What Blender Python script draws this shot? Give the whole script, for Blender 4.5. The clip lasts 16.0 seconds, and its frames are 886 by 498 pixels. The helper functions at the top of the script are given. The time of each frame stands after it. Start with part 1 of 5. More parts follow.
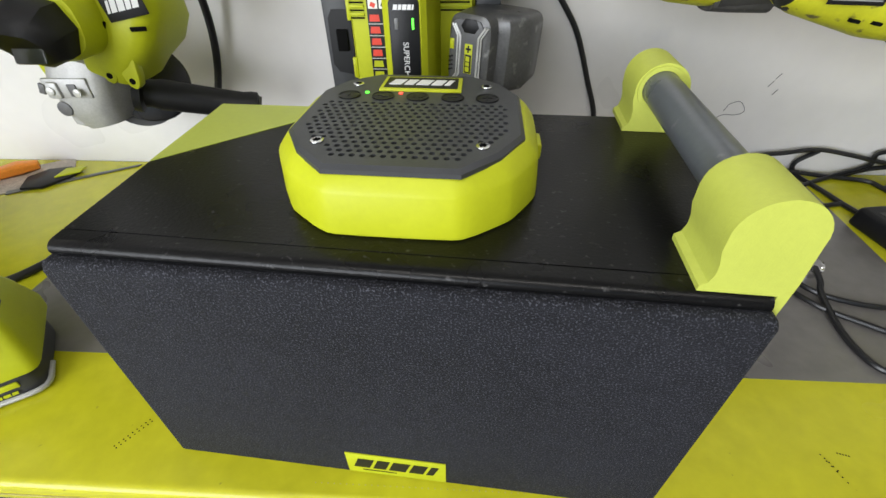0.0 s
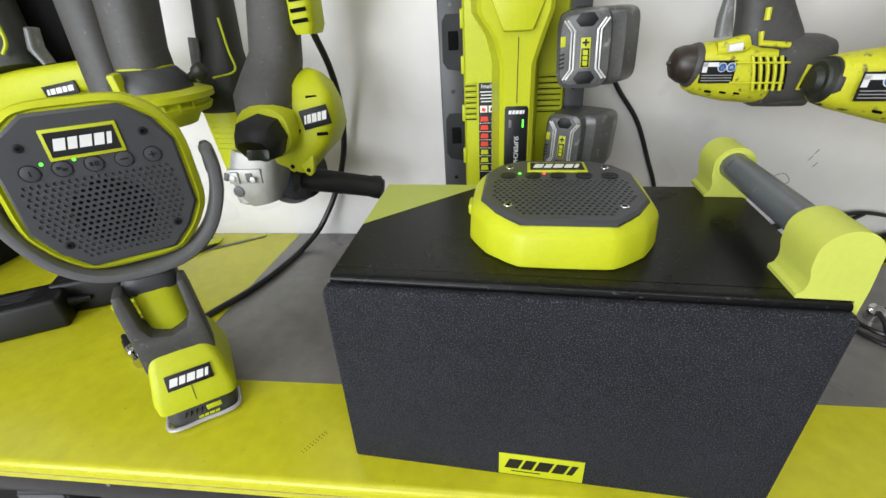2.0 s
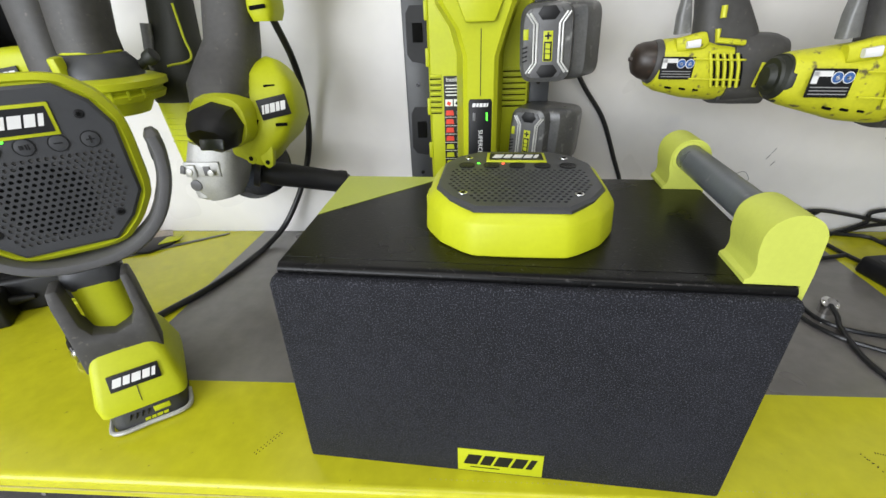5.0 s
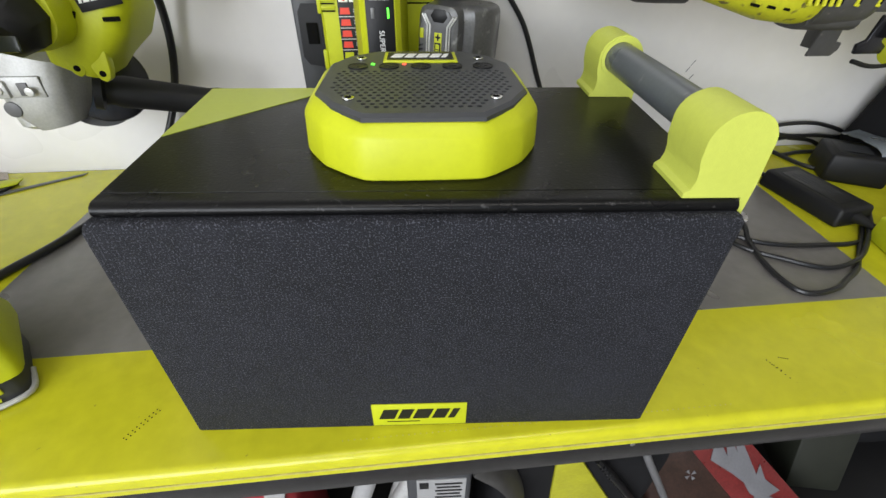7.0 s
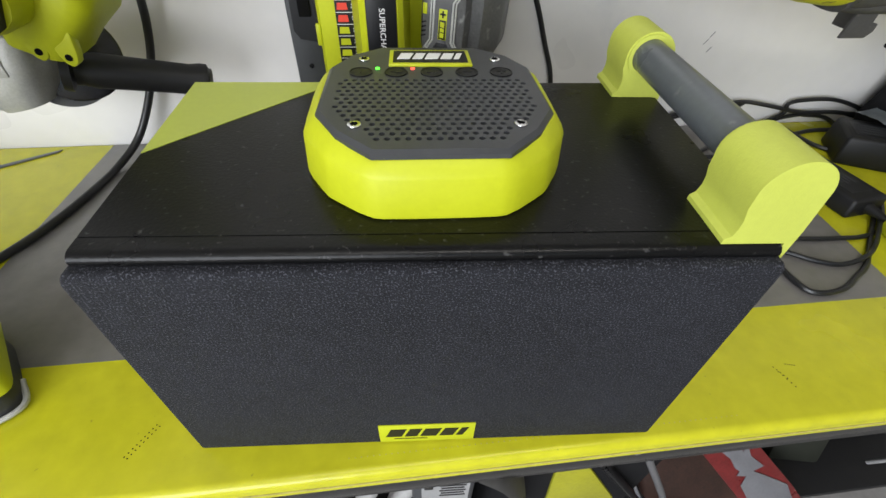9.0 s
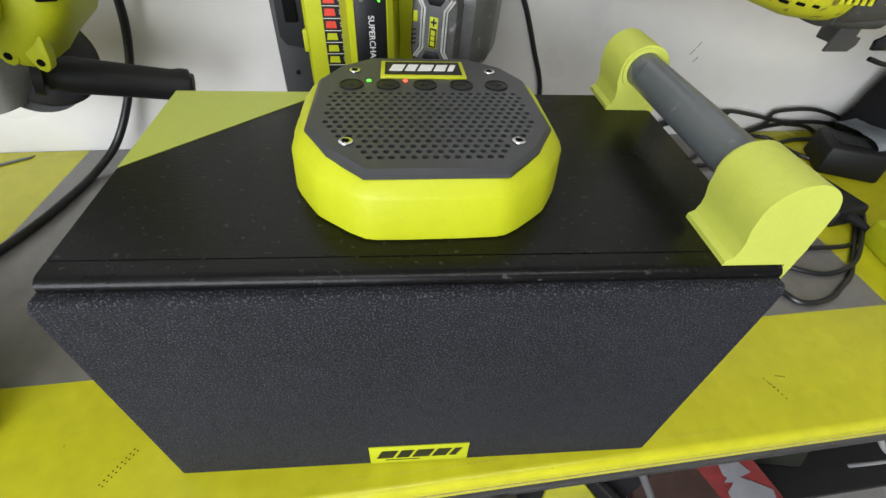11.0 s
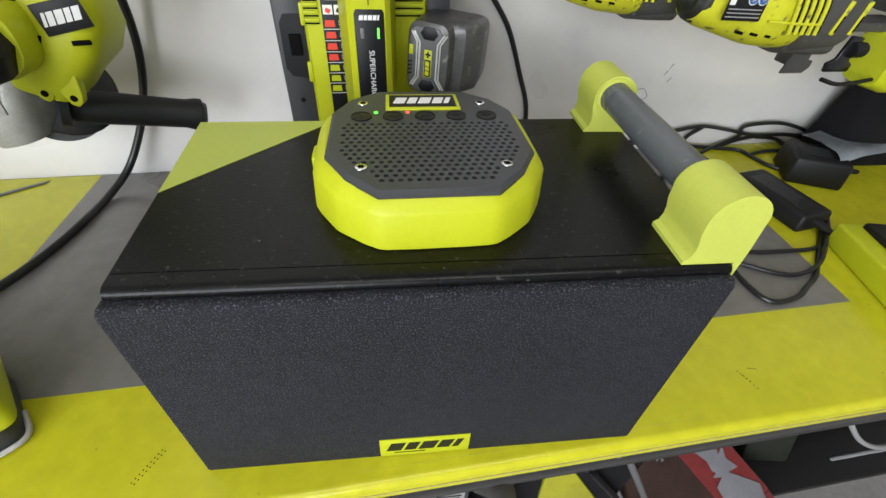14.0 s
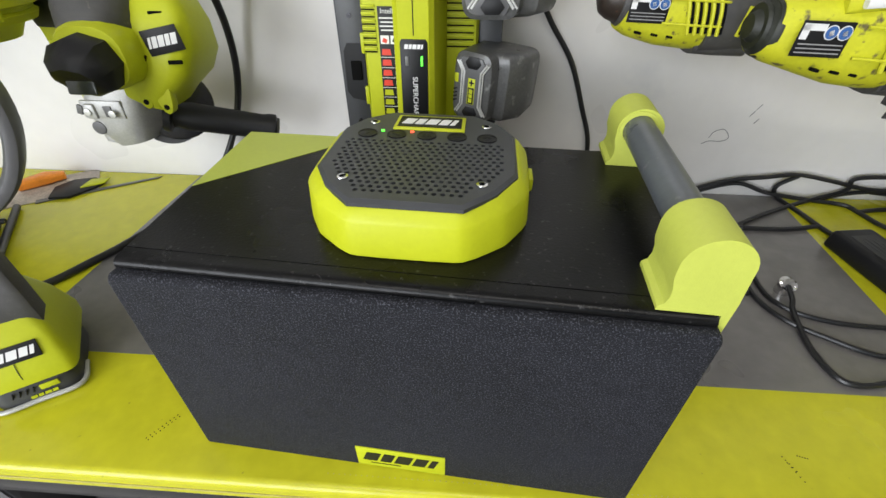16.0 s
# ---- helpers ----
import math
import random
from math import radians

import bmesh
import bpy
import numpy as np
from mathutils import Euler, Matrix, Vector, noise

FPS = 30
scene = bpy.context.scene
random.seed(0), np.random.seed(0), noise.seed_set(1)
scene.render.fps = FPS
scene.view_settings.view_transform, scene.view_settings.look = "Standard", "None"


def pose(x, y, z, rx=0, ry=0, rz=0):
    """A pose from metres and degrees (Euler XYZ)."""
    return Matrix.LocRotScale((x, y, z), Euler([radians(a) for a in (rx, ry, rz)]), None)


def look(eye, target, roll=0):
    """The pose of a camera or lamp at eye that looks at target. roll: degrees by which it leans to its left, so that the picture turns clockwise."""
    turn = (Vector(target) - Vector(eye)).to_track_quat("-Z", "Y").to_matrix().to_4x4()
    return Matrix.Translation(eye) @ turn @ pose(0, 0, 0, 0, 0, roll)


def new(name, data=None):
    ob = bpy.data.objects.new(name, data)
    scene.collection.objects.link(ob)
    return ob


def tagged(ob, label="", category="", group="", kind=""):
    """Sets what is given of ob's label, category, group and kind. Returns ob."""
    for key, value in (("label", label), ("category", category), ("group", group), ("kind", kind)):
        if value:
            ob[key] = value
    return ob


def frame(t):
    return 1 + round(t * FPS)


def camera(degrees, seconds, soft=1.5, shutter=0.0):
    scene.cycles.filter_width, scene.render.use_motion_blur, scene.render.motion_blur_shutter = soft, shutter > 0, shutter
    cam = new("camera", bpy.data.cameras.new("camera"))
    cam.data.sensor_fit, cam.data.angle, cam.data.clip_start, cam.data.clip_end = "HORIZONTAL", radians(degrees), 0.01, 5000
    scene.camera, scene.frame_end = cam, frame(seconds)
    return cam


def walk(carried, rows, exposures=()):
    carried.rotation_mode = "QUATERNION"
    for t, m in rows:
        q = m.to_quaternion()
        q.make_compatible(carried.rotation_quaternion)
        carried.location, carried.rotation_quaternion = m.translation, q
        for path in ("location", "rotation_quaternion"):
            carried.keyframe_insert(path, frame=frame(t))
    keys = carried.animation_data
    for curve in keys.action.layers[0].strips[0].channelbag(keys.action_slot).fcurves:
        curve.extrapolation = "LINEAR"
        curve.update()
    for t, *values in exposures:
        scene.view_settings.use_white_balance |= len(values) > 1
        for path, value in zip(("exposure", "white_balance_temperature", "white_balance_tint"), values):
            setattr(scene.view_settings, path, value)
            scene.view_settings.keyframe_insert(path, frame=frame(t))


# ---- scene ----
cam = camera(91.8, 16.0)
PATH = [
    (0, (0.253, -0.178, 1.295), (0.161, 1.368, 0.03), -0.6),
    (0.5, (0.242, -0.26, 1.315), (0.193, 1.354, 0.134), -0.6),
    (1, (0.224, -0.305, 1.341), (0.074, 1.381, 0.276), -2.2),
    (1.5, (0.181, -0.289, 1.341), (-0.019, 1.426, 0.332), -3.0),
    (2, (0.151, -0.299, 1.339), (-0.08, 1.432, 0.364), -3.4),
    (2.5, (0.13, -0.314, 1.345), (-0.112, 1.419, 0.377), -3.4),
    (3, (0.132, -0.319, 1.342), (-0.11, 1.411, 0.369), -3.3),
    (3.5, (0.129, -0.314, 1.344), (-0.109, 1.41, 0.359), -3.0),
    (4, (0.13, -0.302, 1.345), (-0.107, 1.419, 0.354), -2.9),
    (4.5, (0.142, -0.296, 1.338), (-0.092, 1.427, 0.35), -2.9),
    (5, (0.172, -0.294, 1.322), (0.038, 1.452, 0.356), -1.9),
    (5.2, (0.194, -0.293, 1.3), (0.149, 1.472, 0.36), -1.4),
    (7.3, (0.195, -0.215, 1.279), (0.383, 1.321, 0.011), 1.1),
    (7.5, (0.188, -0.202, 1.288), (0.381, 1.313, -0.003), 1.3),
    (8, (0.185, -0.184, 1.297), (0.391, 1.273, -0.058), 2.1),
    (8.5, (0.184, -0.184, 1.304), (0.393, 1.242, -0.082), 2.3),
    (9, (0.185, -0.177, 1.307), (0.395, 1.246, -0.083), 2.3),
    (9.5, (0.176, -0.173, 1.315), (0.397, 1.249, -0.074), 2.5),
    (10, (0.18, -0.165, 1.308), (0.431, 1.257, -0.075), 3.2),
    (10.2, (0.182, -0.161, 1.306), (0.45, 1.262, -0.074), 3.8),
    (12.5, (0.179, -0.165, 1.322), (0.458, 1.255, -0.059), 4.0),
    (13, (0.176, -0.168, 1.328), (0.453, 1.253, -0.052), 3.9),
    (13.5, (0.164, -0.178, 1.331), (0.446, 1.25, -0.04), 3.8),
    (14, (0.169, -0.194, 1.334), (0.481, 1.267, 0.004), 3.4),
    (14.5, (0.205, -0.202, 1.334), (0.487, 1.288, 0.031), 2.9),
    (15, (0.249, -0.22, 1.334), (0.365, 1.315, 0.057), 1.8),
    (15.5, (0.262, -0.215, 1.333), (0.239, 1.346, 0.083), 1.0),
    (16, (0.252, -0.209, 1.332), (0.158, 1.36, 0.095), 0.4),
]
walk(cam, [(t, look(eye, target, roll)) for t, eye, target, roll in PATH])

# ---- world and light ----
B = 0.90          # height of the bench top
WALL = 0.552      # face of the back wall
world = bpy.data.worlds.new("world")
scene.world = world
world.use_nodes = True
_sky = world.node_tree.nodes.new("ShaderNodeTexSky")
_sky.sky_type = "NISHITA"
_sky.sun_disc = False
_sky.sun_elevation, _sky.sun_rotation = radians(48), radians(200)
world.node_tree.links.new(_sky.outputs[0], world.node_tree.nodes["Background"].inputs[0])
world.node_tree.nodes["Background"].inputs[1].default_value = 0.12


def area(name, eye, target, sx, sy, watts, colour):
    lamp = bpy.data.lights.new(name, "AREA")
    lamp.shape, lamp.size, lamp.size_y, lamp.energy, lamp.color = "RECTANGLE", sx, sy, watts, colour
    ob = new(name, lamp)
    ob.matrix_world = look(eye, target)
    return ob


# daylight in the open garage door, and an added, unseen overhead lamp as fill
area("door_daylight", (-1.50, -2.6, 1.62), (0.1, 0.5, 1.05), 2.7, 1.8, 137, (0.895, 0.935, 1.0))
area("ceiling_tube", (0.3, -0.9, 2.52), (0.3, -0.9, 0), 1.5, 0.16, 12, (1.0, 0.97, 0.92))


# ---- materials ----
def mat(name, colour, rough=0.5, metal=0.0, var=0.12, scale=25.0, bump=0.0, bscale=400.0, spec=0.5, wear=None, wear_amount=0.0, wscale=60.0):
    """Colour with variation at two scales, uneven gloss, fine relief, and specks or scuffs of a second colour."""
    m = bpy.data.materials.new(name)
    m.use_nodes = True
    nt = m.node_tree
    p = nt.nodes["Principled BSDF"]
    link = nt.links.new
    co = nt.nodes.new("ShaderNodeTexCoord")

    def noise_node(s, detail=3.0):
        n = nt.nodes.new("ShaderNodeTexNoise")
        n.inputs["Scale"].default_value, n.inputs["Detail"].default_value = s, detail
        link(co.outputs["Object"], n.inputs["Vector"])
        return n
    big, small = noise_node(scale), noise_node(scale * 9)
    ramp = nt.nodes.new("ShaderNodeMapRange")
    ramp.inputs["To Min"].default_value, ramp.inputs["To Max"].default_value = 1 - var, 1 + var
    mixn = nt.nodes.new("ShaderNodeMath")
    mixn.operation = "MULTIPLY_ADD"
    mixn.inputs[1].default_value, mixn.inputs[2].default_value = 0.5, 0.0
    link(small.outputs[0], mixn.inputs[0])
    add = nt.nodes.new("ShaderNodeMath")
    add.operation = "MULTIPLY_ADD"
    add.inputs[1].default_value = 0.5
    link(big.outputs[0], add.inputs[0])
    link(mixn.outputs[0], add.inputs[2])
    ramp.inputs["From Min"].default_value, ramp.inputs["From Max"].default_value = 0.3, 0.7
    link(add.outputs[0], ramp.inputs["Value"])
    hsv = nt.nodes.new("ShaderNodeHueSaturation")
    hsv.inputs["Color"].default_value = (*colour, 1)
    link(ramp.outputs[0], hsv.inputs["Value"])
    out = hsv.outputs[0]
    if wear:
        w = noise_node(wscale, 6.0)
        wr = nt.nodes.new("ShaderNodeMapRange")
        wr.inputs["From Min"].default_value, wr.inputs["From Max"].default_value = 0.62 - 0.25 * wear_amount, 0.72 - 0.2 * wear_amount
        link(w.outputs[0], wr.inputs["Value"])
        mx = nt.nodes.new("ShaderNodeMix")
        mx.data_type = "RGBA"
        link(wr.outputs[0], mx.inputs["Factor"])
        link(out, mx.inputs["A"])
        mx.inputs["B"].default_value = (*wear, 1)
        out = mx.outputs["Result"]
    link(out, p.inputs["Base Color"])
    rr = nt.nodes.new("ShaderNodeMapRange")
    rr.inputs["To Min"].default_value, rr.inputs["To Max"].default_value = max(0.03, rough - 0.1), min(1, rough + 0.1)
    link(big.outputs[0], rr.inputs["Value"])
    link(rr.outputs[0], p.inputs["Roughness"])
    p.inputs["Metallic"].default_value = metal
    p.inputs["Specular IOR Level"].default_value = spec
    if bump:
        bn = noise_node(bscale, 4.0)
        b = nt.nodes.new("ShaderNodeBump")
        b.inputs["Strength"].default_value, b.inputs["Distance"].default_value = bump, 0.002
        link(bn.outputs[0], b.inputs["Height"])
        link(b.outputs[0], p.inputs["Normal"])
    return m


def glow(name, colour, strength):
    m = bpy.data.materials.new(name)
    m.use_nodes = True
    p = m.node_tree.nodes["Principled BSDF"]
    p.inputs["Base Color"].default_value = (*colour, 1)
    p.inputs["Emission Color"].default_value = (*colour, 1)
    p.inputs["Emission Strength"].default_value = strength
    return m


LIME = mat("lime_plastic", (0.47, 0.51, 0.014), 0.44, var=0.05, spec=0.33, bump=0.05, bscale=900)
LIME_WORN = mat("worn_lime_plastic", (0.56, 0.56, 0.02), 0.5, var=0.1, bump=0.08, bscale=600, wear=(0.12, 0.10, 0.04), wear_amount=0.12, wscale=90)
LIME_PRINT = mat("printed_lime_plastic", (0.49, 0.54, 0.085), 0.55, var=0.05, bump=0.12, bscale=700)
LIME_VINYL = mat("lime_vinyl", (0.42, 0.475, 0.08), 0.45, var=0.04)
PAINT_Y = mat("yellow_bench_paint", (0.51, 0.495, 0.018), 0.24, var=0.13, spec=0.38, scale=6, bump=0.05, bscale=160, wear=(0.25, 0.23, 0.03), wear_amount=-0.3, wscale=120)
PAINT_G = mat("grey_bench_paint", (0.155, 0.147, 0.141), 0.30, var=0.24, scale=5, bump=0.05, bscale=200, spec=0.7)
PLY = mat("plywood_edge", (0.42, 0.38, 0.10), 0.6, var=0.25, scale=60)
STEEL_DARK = mat("dark_steel", (0.055, 0.055, 0.060), 0.24, 0.85, var=0.2, scale=12)
RAIL = mat("polished_dark_steel", (0.11, 0.11, 0.115), 0.16, 1.0, var=0.25, scale=9)
WALLP = mat("white_wall_paint", (0.735, 0.715, 0.69), 0.3, var=0.035, scale=3.5, bump=0.04, bscale=18, wear=(0.60, 0.595, 0.60), wear_amount=-0.06, wscale=4)
PLASTER = mat("garage_plaster", (0.62, 0.60, 0.57), 0.8, var=0.06, scale=4)
CONCRETE = mat("concrete", (0.27, 0.26, 0.25), 0.8, var=0.2, scale=5, bump=0.2, bscale=60)
BLACK_TOP = mat("black_satin_board", (0.0040, 0.0040, 0.0042), 0.30, var=0.25, scale=18, bump=0.10, bscale=420, spec=0.22, wear=(0.05, 0.05, 0.05), wear_amount=-0.08, wscale=220)
FOAM = mat("black_speaker_foam", (0.0115, 0.0120, 0.0155), 0.78, var=0.5, scale=9, bump=0.75, bscale=850, spec=0.24, wear=(0.078, 0.081, 0.098), wear_amount=0.32, wscale=820)
GREY = mat("grey_plastic", (0.042, 0.044, 0.048), 0.45, var=0.08, bump=0.06, bscale=900)
GREY_MID = mat("mid_grey_plastic", (0.10, 0.10, 0.103), 0.45, var=0.08, bump=0.05)
GREY_RUB = mat("worn_grey_rubber", (0.058, 0.056, 0.054), 0.55, var=0.2, scale=14, bump=0.2, bscale=900, wear=(0.12, 0.11, 0.095), wear_amount=-0.12, wscale=140)
OLIVE_RUB = mat("dark_olive_rubber", (0.015, 0.017, 0.011), 0.55, var=0.15, bump=0.15)
BLACK = mat("black_plastic", (0.006, 0.006, 0.007), 0.5, var=0.2, bump=0.05, spec=0.35)
BLACK_SOFT = mat("black_fabric", (0.008, 0.008, 0.009), 0.9, var=0.3, bump=0.4, bscale=1500, spec=0.2)
# near-black; mostly paints the shade inside slots and holes built as solids
HOLE = mat("dark_hollow", (0.004, 0.004, 0.004), 0.9, var=0.1, spec=0.1)
CABLE = mat("black_cable", (0.012, 0.012, 0.013), 0.35, var=0.1)
WHITE = mat("white_print", (0.75, 0.75, 0.74), 0.5, var=0.03)
SILVER = mat("cast_aluminium", (0.46, 0.46, 0.45), 0.5, 0.45, var=0.15, scale=40, bump=0.12, bscale=500)
CHROME = mat("chrome", (0.7, 0.7, 0.7), 0.18, 1.0, var=0.05)
PIPE = mat("grey_pipe", (0.095, 0.105, 0.115), 0.3, var=0.12, scale=22, wear=(0.2, 0.2, 0.2), wear_amount=-0.04)
CHUCK = mat("rusty_chuck", (0.030, 0.022, 0.017), 0.4, var=0.35, scale=60, wear=(0.11, 0.045, 0.02), wear_amount=-0.05)
SILVER_LINE = mat("silver_paint", (0.62, 0.62, 0.60), 0.35, 0.3, var=0.15, scale=80)
SMOKY = mat("scuffed_smoky_shell", (0.090, 0.090, 0.088), 0.32, var=0.3, scale=30, wear=(0.24, 0.24, 0.23), wear_amount=0.0, wscale=55)
CLEAR_GREY = mat("smoky_shell", (0.15, 0.152, 0.15), 0.35, var=0.2, scale=30, wear=(0.3, 0.3, 0.3), wear_amount=0.05)
PAPER = mat("glossy_leaflet", (0.42, 0.36, 0.30), 0.4, var=0.5, scale=40)
ORANGE = mat("orange_print", (0.75, 0.24, 0.02), 0.45, var=0.2)
RED = mat("red_fabric", (0.24, 0.012, 0.018), 0.55, var=0.2, bump=0.2)
BLUE = mat("blue_symbol", (0.04, 0.12, 0.34), 0.5, var=0.05)
# glossy red and pale print, both darkened for the shade on the lower shelf
RED_SHEEN = mat("shaded_glossy_red_fabric", (0.13, 0.012, 0.012), 0.3, var=0.35, scale=30, bump=0.15, bscale=200)
PRINT_GREY = mat("shaded_pale_print", (0.14, 0.14, 0.15), 0.4, var=0.15, scale=30)
RED_PRINT = mat("red_print", (0.68, 0.05, 0.025), 0.45, var=0.05)
CAMO = mat("mottled_brown_fabric", (0.028, 0.012, 0.008), 0.32, var=0.6, scale=25, wear=(0.07, 0.018, 0.012), wear_amount=0.1, wscale=18)
WHITE_CORD = mat("pale_grey_cord", (0.30, 0.30, 0.30), 0.45, var=0.08)
FILM = mat("clear_plastic_bag", (0.20, 0.225, 0.25), 0.2, var=0.2)
TAPE = mat("pale_screen", (0.03, 0.035, 0.03), 0.25, var=0.1)
LED_G = glow("green_led", (0.1, 1.0, 0.05), 2.2)
LED_R = glow("red_led", (1.0, 0.08, 0.05), 2.2)


# ---- mesh helpers ----
def thing(name, m, label, category, group="", kind=""):
    ob = new(name)
    ob.empty_display_size = 0.05
    ob.matrix_world = m
    return tagged(ob, label, category, group, kind)


def mesh_of(bm, name, materials, smooth=38):
    bmesh.ops.recalc_face_normals(bm, faces=bm.faces[:])
    me = bpy.data.meshes.new(name)
    bm.to_mesh(me)
    bm.free()
    for k in (materials if isinstance(materials, (list, tuple)) else [materials]):
        me.materials.append(k)
    for f in me.polygons:
        f.use_smooth = True
    me.set_sharp_from_angle(angle=radians(smooth))
    return me


def part(name, bm, material, parent, label="", smooth=38):
    """One mesh object under a thing or a part; the mesh is in its thing's coordinates."""
    ob = new(name, mesh_of(bm, name, material, smooth))
    ob.parent = parent
    return tagged(ob, label)


def solid(name, bm, material, label, category, kind="", m=None, group=""):
    """One mesh object at top level."""
    ob = new(name, mesh_of(bm, name, material))
    if m is not None:
        ob.matrix_world = m
    return tagged(ob, label, category, group, kind)


def at(x, y, z, rx=0, ry=0, rz=0):
    return pose(x, y, z, rx, ry, rz)


def _bevel(bm, verts, width, segments=2, angle=25):
    edges = {e for v in verts for e in v.link_edges}
    sharp = [e for e in edges if len(e.link_faces) == 2 and e.calc_face_angle(0) > radians(angle)]
    if width > 0 and sharp:
        bmesh.ops.bevel(bm, geom=sharp, offset=width, segments=segments, profile=0.5, affect="EDGES", clamp_overlap=True)


def _merge(bm, tmp, m):
    tmp.transform(m)
    me = bpy.data.meshes.new("tmp")
    tmp.to_mesh(me)
    tmp.free()
    bm.from_mesh(me)
    bpy.data.meshes.remove(me)
    return bm


def rbox(bm, sx, sy, sz, m, bev=0.002, seg=2, taper=(1, 1)):
    """A box with rounded edges; taper: how much narrower its top is."""
    t = bmesh.new()
    bmesh.ops.create_cube(t, size=1)
    for v in t.verts:
        k = taper if v.co.z > 0 else (1, 1)
        v.co = Vector((v.co.x * sx * k[0], v.co.y * sy * k[1], v.co.z * sz))
    _bevel(t, t.verts, bev, seg)
    return _merge(bm, t, m)


def cyl(bm, r, h, m, r2=None, seg=24, bev=0.0):
    """A cylinder or cone along z, from its base."""
    t = bmesh.new()
    bmesh.ops.create_cone(t, cap_ends=True, segments=seg, radius1=r, radius2=r if r2 is None else r2, depth=h)
    bmesh.ops.translate(t, verts=t.verts, vec=(0, 0, h / 2))
    _bevel(t, t.verts, bev, 2, 50)
    return _merge(bm, t, m)


def prism(bm, pts, h, m, bev=0.0, seg=2, shrink=1.0):
    """A flat outline in x, y, thickened along z."""
    t = bmesh.new()
    f = t.faces.new([t.verts.new((x, y, 0)) for x, y in pts])
    top = bmesh.ops.extrude_face_region(t, geom=[f])["geom"]
    cx, cy = sum(p[0] for p in pts) / len(pts), sum(p[1] for p in pts) / len(pts)
    for v in top:
        if isinstance(v, bmesh.types.BMVert):
            v.co = Vector((cx + (v.co.x - cx) * shrink, cy + (v.co.y - cy) * shrink, h))
    bmesh.ops.recalc_face_normals(t, faces=t.faces[:])
    _bevel(t, t.verts, bev, seg)
    return _merge(bm, t, m)


def rings(bm, loops, m=None, closed=False):
    """Skin over loops of equally many points."""
    m = m or Matrix()
    vs = [[bm.verts.new(m @ Vector(p)) for p in loop] for loop in loops]
    pairs = list(zip(vs, vs[1:])) + ([(vs[-1], vs[0])] if closed else [])
    for a, b in pairs:
        for i in range(len(a)):
            j = (i + 1) % len(a)
            bm.faces.new((a[i], a[j], b[j], b[i]))
    if not closed:
        bm.faces.new(vs[0][::-1])
        bm.faces.new(vs[-1])
    return bm


def oval(cx, cy, z, a, b, n=24, p=2.0):
    """A rounded outline round (cx, cy) at height z; p over 2 squares it."""
    out = []
    for i in range(n):
        s = 2 * math.pi * i / n
        c, d = math.cos(s), math.sin(s)
        out.append((cx + a * math.copysign(abs(c) ** (2 / p), c), cy + b * math.copysign(abs(d) ** (2 / p), d), z))
    return out


def loft(bm, sections, m=None, n=24, p=2.6):
    """Rounded sections (cx, cy, z, half width, half depth[, p]) stacked along z."""
    return rings(bm, [oval(s[0], s[1], s[2], s[3], s[4], n, s[5] if len(s) > 5 else p) for s in sections], m)


def glide(pts, steps=8):
    """A smooth line through the points."""
    P = [Vector(q) for q in pts]
    P = [2 * P[0] - P[1]] + P + [2 * P[-1] - P[-2]]
    out = []
    for a, b, c, d in zip(P, P[1:], P[2:], P[3:]):
        for i in range(steps):
            t = i / steps
            out.append(0.5 * (2 * b + (c - a) * t + (2 * a - 5 * b + 4 * c - d) * t * t + (3 * b - a - 3 * c + d) * t ** 3))
    return out + [P[-2]]


def tube(bm, pts, r, seg=10, steps=8, smooth=True, flat=1.0):
    """A round bar along a line."""
    line = glide(pts, steps) if smooth else [Vector(q) for q in pts]
    up = Vector((0, 0, 1))
    loops, side = [], None
    for i, c in enumerate(line):
        d = (line[min(i + 1, len(line) - 1)] - line[max(i - 1, 0)]).normalized()
        if side is None:
            side = d.cross(up if abs(d.z) < 0.9 else Vector((1, 0, 0))).normalized()
        side = (side - d * side.dot(d)).normalized()
        other = d.cross(side)
        loops.append([c + r * (math.cos(2 * math.pi * k / seg) * side + flat * math.sin(2 * math.pi * k / seg) * other) for k in range(seg)])
    return rings(bm, loops)


def holed(bm, outline, holes, r, depth, m, sides=8):
    """A flat sheet in x, y with round holes whose walls go down by depth."""
    t = bmesh.new()
    edges = []
    vs = [t.verts.new((x, y, 0)) for x, y in outline]
    edges += [t.edges.new((vs[i], vs[(i + 1) % len(vs)])) for i in range(len(vs))]
    rims = []
    for hx, hy in holes:
        hv = [t.verts.new((hx + r * math.cos(2 * math.pi * k / sides), hy + r * math.sin(2 * math.pi * k / sides), 0)) for k in range(sides)]
        edges += [t.edges.new((hv[k], hv[(k + 1) % sides])) for k in range(sides)]
        rims.append(hv)
    bmesh.ops.triangle_fill(t, use_beauty=True, use_dissolve=False, edges=edges)
    for hv in rims:
        low = [t.verts.new(v.co - Vector((0, 0, depth))) for v in hv]
        for k in range(sides):
            j = (k + 1) % sides
            t.faces.new((hv[k], hv[j], low[j], low[k]))
    return _merge(bm, t, m)


def bars(name, width, height, m, count, lean, material, parent, thick=0.0004):
    """The plain bars that stand for a name: slanted blocks of uneven width, of its size, one part each."""
    gap = 0.24
    shares = [1.15, 0.9, 1.2, 1.0, 0.5, 0.9][:count]
    w = width / (sum(shares) + gap * (count - 1))
    x = -width / 2
    h, s = height / 2, lean * height / 2
    for share in shares:
        a = w * share
        bm = bmesh.new()
        prism(bm, [(x - s, -h), (x + a - s, -h), (x + a + s, h), (x + s, h)], thick, m)
        part(name, bm, material, parent)
        x += a + gap * w


